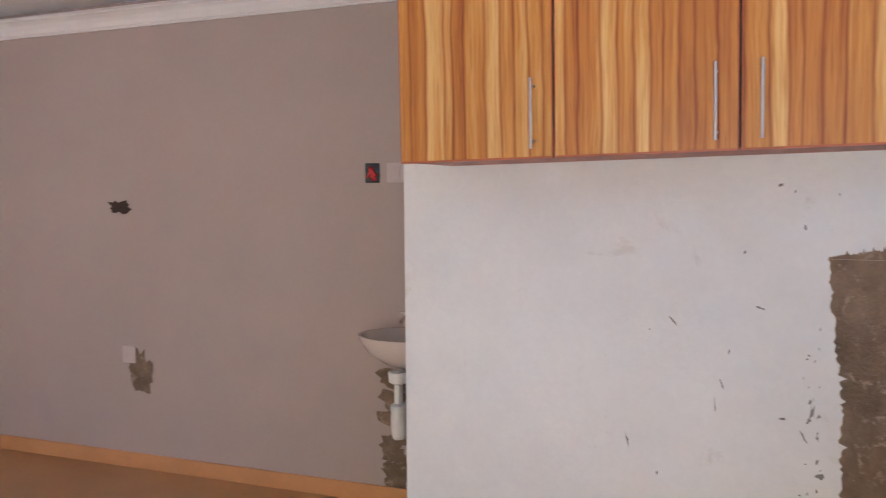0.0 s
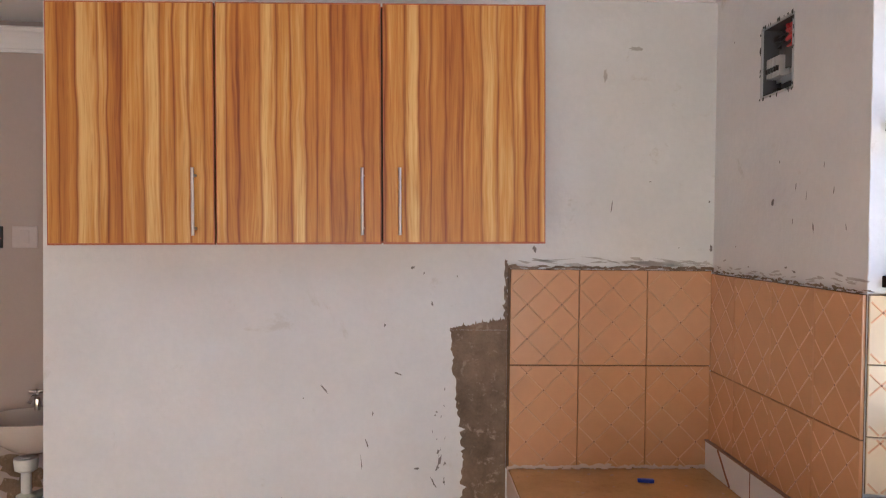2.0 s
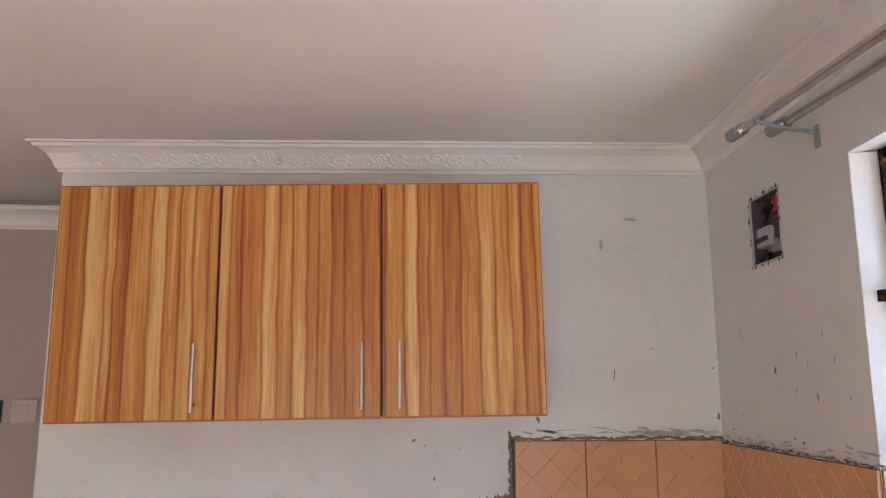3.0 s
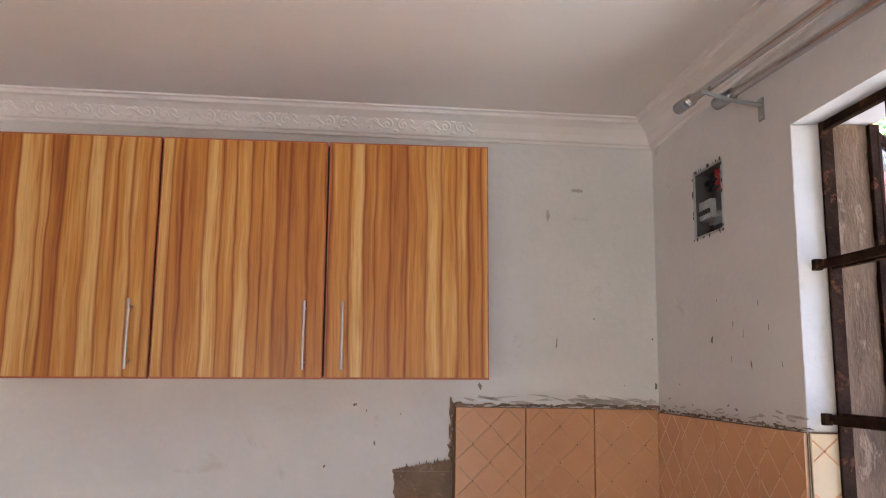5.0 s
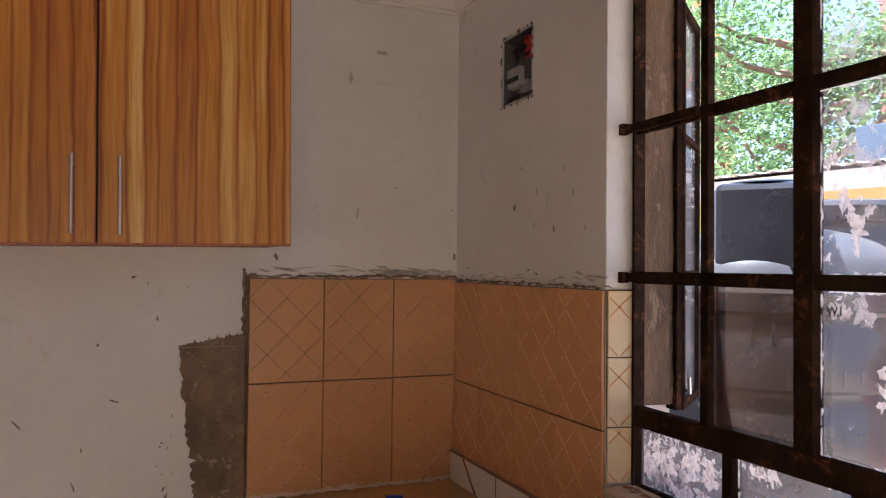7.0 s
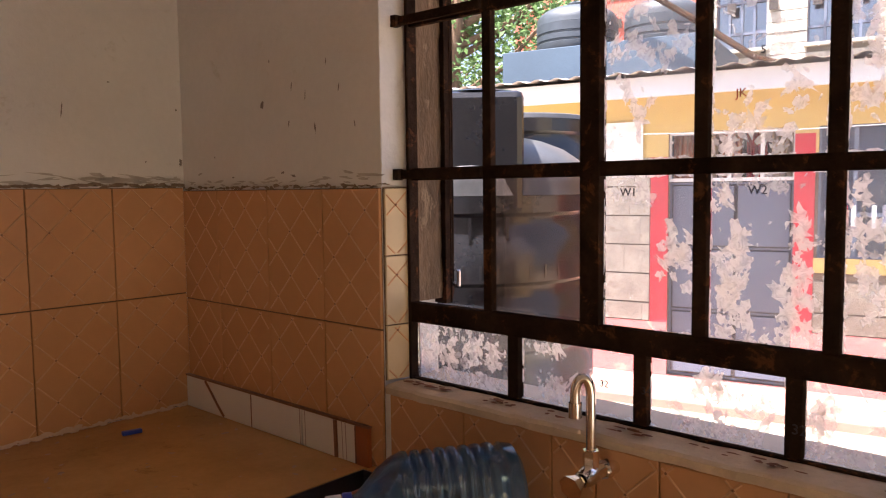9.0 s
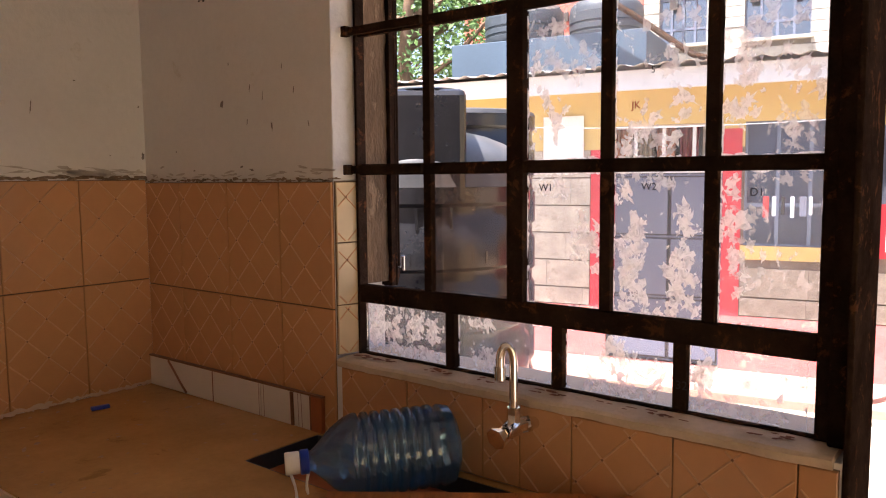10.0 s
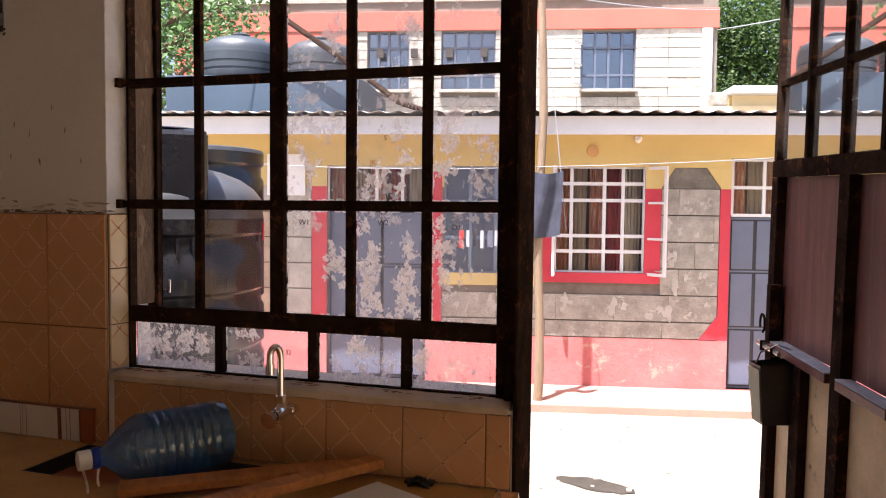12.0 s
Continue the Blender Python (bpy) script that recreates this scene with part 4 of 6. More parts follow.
for k in range(70):
    z = rnd.uniform(1.62, 2.385) if k > 16 else rnd.choice((1.65, 2.025)) + rnd.uniform(-0.03, 0.03)
    s = rnd.uniform(0.003, 0.008)
    r = bmesh.ops.create_icosphere(bm, subdivisions=1, radius=s)
    bmesh.ops.transform(bm, matrix=pose(rnd.uniform(0.070, 0.086), -0.977 + rnd.uniform(-0.003, 0.003), z) @ Matrix.Diagonal((1, 0.7, rnd.uniform(1, 2.6), 1)), verts=r["verts"])
tagged(mesh_ob("plaster_lumps", bm, PLASTER, None, True), "lumps of white plaster along the window frame", "plaster", kind="stuff")
bm = bmesh.new()
for k in range(46):
    x, y, s = rnd.uniform(-0.70, -0.05), rnd.uniform(-0.88, -0.02), rnd.uniform(0.002, 0.007)
    blotch(bm, x, y, s * rnd.uniform(1, 2.5), s, lambda a, d: (a, d, 0.9012 + 0.0002 * (k % 4)), rnd, 9, 0.5, rnd.uniform(0, 3))
tagged(mesh_ob("worktop_specks", bm, rough_mat("brown_specks", (0.38, 0.22, 0.095), 0.3, 20, 80, 0.6)), "brown specks and crumbs on the worktop", "specks", kind="stuff")
bm = bmesh.new()
for k in range(48):
    blotch(bm, -0.74 + 0.73 * k / 47, 0.906 + rnd.uniform(-0.002, 0.006), 0.016, rnd.uniform(0.003, 0.009), lambda a, d: (a, -0.0145 - 0.0003 * (k % 3), d), rnd, 8, 0.5)
tagged(mesh_ob("mortar_smear", bm, TOPEDGE), "pale mortar along the worktop joint", "mortar", kind="structure")

# ---- tap, bottle, boards ----
tap = empty("tap", pose(0, -1.605, 1.068), "chrome wall tap with a swan-neck spout", "tap")
part("pipe_stub", rod(bmesh.new(), [(0.004, 0, 0), (-0.04, -0.001, 0.006), (-0.09, -0.002, 0.012)], [0.014, 0.0135, 0.0135], 16), CHROME, tap, "", True)
part("collar", rod(bmesh.new(), [(-0.035, 0, 0.005), (-0.052, 0, 0.008)], 0.019, 8), CHROME, tap)
# dark disc draws the shaded hole round the pipe
part("wall_hole", lathe([(0.026, 0), (0.024, 0.004), (0.02, 0.0045)], 18, pose(-0.006, 0, 0.002, 0, -90, 0)), GAPDARK, tap)
part("valve", rod(bmesh.new(), [(-0.085, -0.002, 0.010), (-0.115, -0.003, 0.014), (-0.135, -0.003, 0.012)], [0.017, 0.020, 0.015], 16), CHROME, tap, "", True)
bm = rod(bmesh.new(), [(-0.137, -0.003, 0.012), (-0.165, 0.0, 0.005)], [0.012, 0.025], 7)
part("knob", bm, CHROME, tap, "three-cornered chrome tap knob")
part("nut", rod(bmesh.new(), [(-0.10, -0.003, 0.028), (-0.10, -0.003, 0.060)], 0.0155, 6), CHROME, tap)
sp = [(-0.10, -0.003, 0.055), (-0.10, -0.003, 0.165)]
for k in range(1, 11):
    a = math.pi * k / 10
    q = 0.0145 * (1 - math.cos(a))
    sp.append((-0.10 - 0.62 * q, -0.003 + 0.78 * q, 0.165 + 0.030 * math.sin(a)))
ex, ey, ez = sp[-1]
sp.append((ex, ey, ez - 0.022))
part("spout", rod(bmesh.new(), sp, 0.0095, 16), CHROME, tap, "", True)
part("nozzle", rod(bmesh.new(), [(ex, ey, ez - 0.016), (ex, ey, ez - 0.044)], 0.0125, 16), CHROME, tap, "", True)

c0, c1 = Vector((-0.385, -1.183, 0.988)), Vector((-0.068, -1.418, 0.999))
axis = (c1 - c0).normalized()
LEN = (c1 - c0).length
bott = empty("water_bottle", Matrix.Translation(c0) @ axis.to_track_quat("Z", "Y").to_matrix().to_4x4(), "empty ribbed blue plastic water bottle lying down", "bottle")
prof = [(0.020, 0.045), (0.024, 0.060), (0.040, 0.078), (0.068, 0.105), (0.088, 0.135), (0.094, 0.150)]
z = 0.150
ribs = 8
for k in range(ribs):
    w = (LEN - 0.045 - 0.150) / ribs
    prof += [(0.095, z + 0.12 * w), (0.0965, z + 0.35 * w), (0.0955, z + 0.62 * w), (0.085, z + 0.76 * w), (0.085, z + 0.90 * w)]
    z += w
prof += [(0.095, LEN - 0.035), (0.090, LEN - 0.012), (0.070, LEN), (0.02, LEN - 0.012)]
part("shell", lathe(prof, 40), BOTTLE, bott, "", True)
part("cap", lathe([(0.024, 0.0), (0.0255, 0.003), (0.0255, 0.030), (0.0245, 0.032)], 24), WHITEP, bott, "white screw cap", True)
part("ring", lathe([(0.027, 0.034), (0.028, 0.036), (0.028, 0.052), (0.026, 0.053)], 24), BLUECAP, bott, "blue neck ring", True)
into = bott.matrix_world.inverted()
for s, sway, drop in ((0.012, 0.012, 0.075), (0.052, -0.010, 0.048)):
    p = c0 + axis * s + Vector((0, 0, -0.025))
    pts = [into @ (p + Vector((sway * math.sin(2.2 * k / 5), -0.006 * k / 5, -drop * k / 5))) for k in range(6)]
    part("strap", rod(bmesh.new(), pts, [0.0035, 0.0035, 0.003, 0.003, 0.0038, 0.0025], 6), WHITEP, bott, "white tear strip", True)

def board(name, a, b, w, t, z0, m, label, roll=0.0):
    a, b = Vector(a), Vector(b)
    d = b - a
    L = d.length
    ob = tagged(mesh_ob(name, B(0, L, -w / 2, w / 2, 0, t, 0.003), m), label, "board")
    ob.matrix_world = Matrix.Translation(a) @ pose(0, 0, 0, roll, -math.degrees(math.asin(d.z / L)), math.degrees(math.atan2(d.y, d.x)))
    return ob
board("timber_offcut", (-0.375, -1.30, 0.915), (-0.01, -1.80, 0.915), 0.075, 0.022, 0, PLANK, "raw timber board lying across the sink")
board("timber_offcut", (-0.62, -1.50, 0.938), (-0.03, -1.868, 0.938), 0.055, 0.026, 0, PLANK, "narrow timber batten lying on another board")
sheet = tagged(mesh_ob("white_sheet", B(0, 0.36, 0, 0.26, 0, 0.006, 0.001), SHEET), "white board sheet lying on the worktop", "sheet")
sheet.matrix_world = pose(-0.075, -1.885, 0.906, 0, 0, 155)
bm = bmesh.new()
for k in range(9):
    rod(bm, [(rnd.uniform(-0.03, 0.03), rnd.uniform(-0.04, 0.04), 0.006 + 0.01 * rnd.random()) for _ in range(4)], 0.006, 6)
deb = tagged(mesh_ob("wire_scrap", bm, BLACKP), "small tangle of black scrap in the corner", "scrap")
deb.matrix_world = pose(-0.035, -1.99, 0.90)

# ---- curtain rods ----
for y, x, z in ((-0.640, -0.15, 2.545), (-0.758, -0.085, 2.521)):
    rodt = empty("curtain_rod", pose(x, y, z), "satin metal curtain rod with grey end cap", "curtain rod", "double curtain rod")
    part("tube", rod(bmesh.new(), [(0, 0.0, 0), (0.0, -1.7, -0.092)], 0.0125, 14), ALU, rodt, "", True)
    part("end_cap", rod(bmesh.new(), [(0, 0.035, 0.002), (0, 0.03, 0.002), (0, -0.03, -0.002), (0, -0.033, -0.002)], [0.012, 0.0185, 0.0185, 0.014], 14), PVC, rodt, "", True)
    part("ring", rod(bmesh.new(), [(0, -0.05, -0.003), (0, -0.062, -0.004)], 0.0185, 14), ALU, rodt, "", True)
brk = empty("rod_bracket", pose(0, -0.82, 2.490), "grey curtain rod wall bracket", "bracket")
part("arm", rod(bmesh.new(), [(-0.002, 0, 0), (-0.09, 0, 0.01), (-0.17, 0, 0.03)], 0.006, 8), PVC, brk)
part("plate", B(-0.006, -0.001, -0.014, 0.014, -0.045, 0.02, 0.002), PVC, brk)
for z in (-0.035, 0.012):
    part("screw", lathe([(0.004, 0), (0.003, 0.002)], 8, pose(-0.006, 0, z, 0, -90, 0)), STEEL, brk)

# ---- hall: washbasin, sockets, holes ----
bas = empty("washbasin", HLM @ pose(-0.36, 0, 0.90), "white ceramic washbasin on the hall wall", "washbasin")
bm = bmesh.new()
rings = []
for s, z, off in ((0.10, -0.13, 0.0), (0.45, -0.105, 0.0), (0.80, -0.05, 0), (0.98, 0.012, 0), (1.0, 0.035, 0), (0.93, 0.035, 0), (0.86, 0.02, 0), (0.55, -0.06, 0), (0.1, -0.09, 0)):
    ring = []
    for k in range(28):
        a = 2 * math.pi * k / 28
        x, y = 0.24 * math.cos(a), -0.19 + 0.19 * math.sin(a)
        y = max(y, -0.38)
        ring.append(bm.verts.new((x * s, -0.19 + (y + 0.19) * s, z)))
    rings.append(ring)
for a, c in zip(rings, rings[1:]):
    for k in range(28):
        bm.faces.new((a[k], a[(k + 1) % 28], c[(k + 1) % 28], c[k]))
bm.faces.new(rings[0]), bm.faces.new(rings[-1])
part("bowl", bm, CERAMIC, bas, "", True)
part("waste_pipe", rod(bmesh.new(), [(-0.04, -0.20, -0.14), (-0.04, -0.20, -0.32)], [0.021, 0.021], 14), WHITEP, bas, "white plastic waste pipe", True)
part("waste_nut", lathe([(0.030, 0), (0.046, 0.01), (0.050, 0.05), (0.048, 0.06)], 20, pose(-0.04, -0.20, -0.205)), WHITEP, bas, "", True)
part("bottle_trap", lathe([(0.030, 0), (0.037, 0.02), (0.041, 0.10), (0.038, 0.13), (0.041, 0.14), (0.041, 0.165), (0.022, 0.175)], 20, pose(-0.04, -0.20, -0.475)), WHITEP, bas, "white plastic bottle trap", True)
part("trap_outlet", rod(bmesh.new(), [(-0.04, -0.18, -0.33), (0.0, -0.10, -0.33), (0.0, -0.004, -0.34)], 0.020, 12), WHITEP, bas, "", True)
bt = part("mixer", rod(bmesh.new(), [(-0.05, -0.05, 0.03), (-0.05, -0.05, 0.085), (-0.05, -0.09, 0.10), (-0.05, -0.14, 0.085)], [0.014, 0.012, 0.010, 0.009], 12), CHROME, bas, "chrome basin tap", True)
part("cross_handle", rod(bmesh.new(), [(-0.085, -0.05, 0.115), (-0.015, -0.05, 0.115)], 0.008, 8), CHROME, bt)
part("spindle", rod(bmesh.new(), [(-0.05, -0.05, 0.085), (-0.05, -0.05, 0.125)], 0.008, 8), CHROME, bt)
part("soap", B(0.02, 0.07, -0.12, -0.10, 0.037, 0.052, 0.005), REDW, bas, "small red clip")
on_hall = lambda u, v: tuple(HLM @ Vector((u, -0.004, v)))
bm = bmesh.new()
for k in range(13):
    blotch(bm, -0.50 + rnd.uniform(-0.05, 0.05), 0.06 + 0.05 * k, 0.06 + 0.02 * rnd.random(), 0.05, lambda a, c: tuple(HLM @ Vector((a, -0.004 - 0.0003 * (k % 4), c))), rnd, 14, 0.35)
blotch(bm, -0.52, 0.05, 0.14, 0.05, on_hall, rnd, 18, 0.4)
tagged(mesh_ob("cement_patch", bm, CEMENT), "bare cement patch round the waste pipe", "patch", kind="structure")
bm = bmesh.new()
blotch(bm, -2.14, 0.60, 0.07, 0.12, on_hall, rnd, 20, 0.35)
blotch(bm, -2.10, 0.56, 0.06, 0.10, lambda a, c: tuple(HLM @ Vector((a, -0.0045, c))), rnd, 20, 0.35)
tagged(mesh_ob("cement_patch", bm, CEMENT), "cement patch round a wall socket box", "patch", kind="structure")
# no hole is cut: its dark depth is put into a flat patch
bm = bmesh.new()
blotch(bm, -2.24, 1.545, 0.075, 0.035, on_hall, rnd, 20, 0.4)
tagged(mesh_ob("wall_hole", bm, GAPDARK), "flat ragged dark patch standing for a hole chased in the wall", "hole", kind="structure")
sk = empty("switch_box", HLM @ pose(-0.615, 0, 1.715), "open switch box with loose black and red wires", "switch box")
part("recess", B(-0.04, 0.04, -0.008, -0.001, -0.05, 0.05, 0.003), BLACKP, sk)
bm = bmesh.new()
for k in range(5):
    rod(bm, [(rnd.uniform(-0.03, 0.03), -0.012, rnd.uniform(-0.04, 0.04)) for _ in range(4)], 0.004, 6)
part("wire", bm, REDW, sk, "loose red wires", True)
sw = empty("light_switch", HLM @ pose(-0.48, 0, 1.717), "pinkish white switch plate on the hall wall", "switch")
part("plate", B(-0.055, 0.055, -0.009, -0.001, -0.05, 0.05, 0.003), HALLP, sw)
part("rocker", B(-0.02, 0.02, -0.013, -0.009, -0.03, 0.03, 0.002), HALLP, sw)
so = empty("socket_box", HLM @ pose(-2.20, 0, 0.68), "white socket box set in patched wall", "socket")
part("plate", B(-0.045, 0.045, -0.012, -0.001, -0.05, 0.05, 0.003), HALLP, so)

# ---- door frame and open steel door ----
frm = empty("door_frame", pose(0.075, 0, 0), "black painted steel post and door frame", "door frame", kind="structure")
part("window_post", B(-0.05, 0.035, -2.234, -2.203, 1.133, 2.388, 0.004), RUST, frm)
part("jamb", B(-0.078, 0.130, -2.247, -2.2355, 0.0, 2.388, 0.003), RUST, frm)
part("jamb", B(-0.035, 0.05, -3.198, -3.165, 0.0, 2.388, 0.004), RUST, frm)
part("head", B(-0.035, 0.05, -3.164, -2.248, 2.352, 2.388, 0.004), RUST, frm)
leafd = empty("steel_door", pose(0.0227, -3.148, 0.01, 0, -1.6, 12.2), "open black steel door with glazed top and bolt", "door")
DL = 0.92
def dpart(name, x0, x1, z0, z1, y0, y1, m=RUST, label=""):
    return part(name, B(x0, x1, y0, y1, z0, z1, 0.002), m, leafd, label)
for x0, x1 in ((0.0, 0.045), (0.325, 0.39), (DL - 0.055, DL)):
    dpart("stile", x0, x1, 0.01, 1.728, -0.022, 0.022)
for x0, x1 in ((0.0, 0.03), (0.155, 0.178), (0.385, 0.408), (0.635, 0.658), (DL - 0.03, DL)):
    dpart("glazing_bar", x0, x1, 1.785, 2.34, -0.018, 0.018)
dpart("lock_rail", 0.0, DL, 1.729, 1.784, -0.022, 0.022)
dpart("top_rail", 0.0, DL, 2.341, 2.365, -0.022, 0.022)
dpart("mid_rail", 0.031, DL - 0.031, 2.028, 2.048, -0.016, 0.016)
for x0, x1 in ((0.046, 0.324), (0.391, DL - 0.056)):
    dpart("ledge", x0, x1, 1.150, 1.176, -0.020, 0.036, DOORPNL)
    dpart("ledge_top", x0, x1, 1.177, 1.181, -0.007, 0.0365, DUST, "dust-grey ledge")
dpart("stile", 0.60, 0.675, 0.051, 1.149, -0.0075, 0.022)
dpart("bottom_rail", 0.046, DL - 0.046, 0.01, 0.05, -0.02, 0.02)
for x0, x1 in ((0.046, 0.324), (0.391, DL - 0.056)):
    dpart("panel", x0, x1, 1.182, 1.728, -0.012, -0.008, DOORPNL, "dark red-brown steel sheet")
    dpart("panel", x0, x1, 0.051, 1.149, -0.012, -0.008, DOORFADE, "sun-faded steel sheet")
for x0, x1 in ((0.031, 0.154), (0.179, 0.384), (0.409, 0.634), (0.659, DL - 0.031)):
    for z0, z1 in ((1.786, 2.027), (2.049, 2.34)):
        ob = dpart("pane", x0, x1, z0, z1, -0.0015, 0.0015, PANE_DOOR)
        ob.visible_shadow = False
dpart("handle_plate", DL - 0.085, DL - 0.048, 1.17, 1.37, 0.0, 0.04, RUST, "black lock case")
part("bolt", rod(bmesh.new(), [(DL + 0.03, 0.035, 1.155), (DL - 0.18, 0.035, 1.155)], 0.009, 10), STEEL, leafd, "worn steel sliding bolt", True)
for x in (DL - 0.03, DL - 0.13):
    part("staple", rod(bmesh.new(), [(x, 0.02, 1.17), (x, 0.045, 1.168), (x, 0.045, 1.142), (x, 0.02, 1.14)], 0.006, 8), RUST, leafd)
part("shackle", rod(bmesh.new(), [(DL + 0.012 + 0.024 * math.cos(a), 0.03, 1.225 + 0.032 * math.sin(a)) for a in (k * math.pi / 5 - 0.6 for k in range(9))], 0.004, 8), RUST, leafd)
# black tub hanging from the bolt
bag = empty("hanging_tub", pose(0.66, -2.953, 0.04, 0, 0, 16), "black plastic tub with a cream side hanging from the door bolt", "tub")
bm = bmesh.new()
def ring(s, z, lift=0.0):
    return [bm.verts.new((sx * s * 0.045, sy * s * 0.072, z + lift * sy)) for sx, sy in ((-1, -1), (1, -1), (1, 1), (-1, 1))]
r = [ring(1.0, 1.130, -0.006), ring(0.93, 1.05, -0.004), ring(0.78, 0.935), ring(0.74, 0.94), ring(0.94, 1.127, -0.006)]
for a, c in zip(r, r[1:]):
    for k in range(4):
        bm.faces.new((a[k], a[(k + 1) % 4], c[(k + 1) % 4], c[k]))
bm.faces.new(r[3])
part("body", bm, BLACKP, bag)
bm = bmesh.new()
f = bm.faces.new([bm.verts.new(p) for p in ((-0.045, 0.0765, 1.112), (0.043, 0.0765, 1.112), (0.034, 0.0620, 0.938), (-0.036, 0.0620, 0.938))])
bmesh.ops.solidify(bm, geom=[f], thickness=0.003)
part("side_label", bm, rough_mat("cream_card", (0.80, 0.72, 0.52), 0.05, 6, 50, 0.8), bag, "cream paper side")
part("wire_handle", rod(bmesh.new(), [(0, 0.069, 1.12), (0, 0.055, 1.16), (0, 0.0, 1.185), (0, -0.052, 1.165), (0, -0.069, 1.13)], 0.003, 6), ALU, bag, "", True)

# ---- outside: ground, water tank ----
bm = bmesh.new()
YARD = Matrix(((0.204, 0.979, 0, 5.12), (-0.979, 0.204, 0, -2.47), (0, 0, 1, -0.06), (0, 0, 0, 1)))
prev = None
for y, z in ((-300, -0.03), (-1.75, -0.03), (-1.3, 0.004), (-0.9, 0.045), (-0.5, 0.055), (300, 0.055)):
    row = [bm.verts.new(YARD @ Vector((u, y, z))) for u in (-300, 300)]
    if prev:
        bm.faces.new((prev[0], prev[1], row[1], row[0]))
    prev = row
tagged(mesh_ob("ground", bm, SAND), "dry pale trodden sand of the yard", "ground", kind="structure")
bm = bmesh.new()
for k in range(260):
    x, y = rnd.uniform(0.8, 5.4), rnd.uniform(-5.0, 1.5)
    s = rnd.uniform(0.006, 0.022)
    box(bm, x - s, x + s, y - s * 0.8, y + s * 0.8, -0.09, -0.09 + s * 0.7, 0, None)
tagged(mesh_ob("pebbles", bm, STONE), "small stones scattered on the sand", "pebbles", kind="stuff")

bm = bmesh.new()
for k in range(260):
    u, d = rnd.uniform(-3.5, 2.0), -0.76 - abs(rnd.gauss(0, 0.16)) if k < 170 else rnd.uniform(-3.0, -0.9)
    z = 0.052 if d > -0.9 else 0.045 - 0.09 * min(1, (-0.9 - d) / 0.85)
    p = YARD @ Vector((u, d, z + 0.002))
    blotch(bm, p.x, p.y, rnd.uniform(0.006, 0.03), rnd.uniform(0.002, 0.006), lambda a, c: (a, c, p.z + 0.004 + 0.002 * (k % 3)), rnd, 7, 0.5, rnd.uniform(0, 3))
tagged(mesh_ob("litter", bm, rough_mat("dry_twigs", (0.13, 0.095, 0.06), 0.3, 30, 90, 0.95)), "dry leaves and twigs strewn along the walkway", "litter", kind="stuff")

def tank(name, x, y, z, R, H, period, label, skin=None, flat=False):
    t = empty(name, pose(x, y, z), label, "water tank")
    prof = [(R * 0.97, 0.0), (R, 0.03)]
    a = H - 0.17 - period * math.floor((H - 0.2) / period)
    while a < H - 0.08:
        prof += [(R, a - period * 0.11), (R * 0.962, a), (R * 0.962, a + period * 0.2), (R, a + period * 0.26)]
        a += period
    prof += [(R, H - 0.02)]
    part("body", lathe(prof, 72), skin or TANK, t, "", True)
    dome = [(R, H - 0.018), (R * 0.985, H + 0.05 * R)] + [(R * math.cos(a) ** 0.8, H + 0.05 * R + 0.42 * R * math.sin(a)) for a in (0.25, 0.5, 0.75, 1.0, 1.2)] + [(R * 0.26, H + 0.47 * R)]
    if flat:
        dome = [(R, H - 0.018), (R * 0.985, H + 0.006), (R * 0.9, H + 0.016), (R * 0.4, H + 0.02)]
    part("dome", lathe(dome, 72), skin or TANKD, t, "", True)
    return t, H + 0.45 * R
near_tank, top = tank("water_tank", 1.60, 0.10, -0.09, 0.576, 1.69, 0.30, "large black ribbed plastic water tank in the yard")
part("neck", B(-0.19, 0.19, -0.19, 0.19, top - 0.36, top + 0.165, 0.03, pose(-0.25, -0.255, 0, 0, 0, 39)), TANK, near_tank)
part("lid", lathe([(0.17, top + 0.189), (0.18, top + 0.195), (0.16, top + 0.202), (0.05, top + 0.205)], 24, pose(-0.25, -0.255, -0.026)), TANK, near_tank, "", True)
rear_tank, _ = tank("water_tank", 2.61, 0.60, -0.09, 0.50, 2.12, 0.30, "black flat-topped water tank standing behind another", None, True)
# maker's lettering drawn as plain bars
for row, z, n, h, span in (("low", 1.345, 10, 0.06, 0.68), ("high", 1.53, 3, 0.10, 0.16)):
    for k in range(n):
        a = radians(227) + (k - (n - 1) / 2) * (span / max(n - 1, 1)) / 0.576
        m = pose(0.578 * math.cos(a), 0.578 * math.sin(a), z, 0, 0, math.degrees(a))
        part("relief_bar", B(-0.006, 0.0004, -0.006, 0.006, -h / 2, h / 2, 0.001, m), TANK, near_tank)

part("sticker", B(-0.004, 0.0006, -0.035, 0.035, -0.05, 0.05, 0.001, pose(0.577 * math.cos(radians(294)), 0.577 * math.sin(radians(294)), 1.60, 0, 0, 294)), REDW, near_tank, "red sticker")

# ---- the house across the yard ----
HM = Matrix(((0.204, 0.979, 0, 5.12), (-0.979, 0.204, 0, -2.47), (0, 0, 1, -0.06), (0, 0, 0, 1)))
house = empty("house", HM, "single-storey house with yellow, red and bare stone walls", "house")
WINS = [(-0.91, -0.11, 1.15, 2.10), (-1.91, -1.20, 1.13, 2.10)]
DOORS = [(0.63, 1.48, 0.13, 2.18), (-3.00, -2.07, 0.13, 2.10)]
HOLES = WINS + DOORS
us = sorted({-7.0, 4.0} | {v for h in HOLES for v in h[:2]})
zs = sorted({-0.02, 2.55} | {v for h in HOLES for v in h[2:]})
hit = lambda u, z: any(a < u < b and c < z < d for a, b, c, d in HOLES)
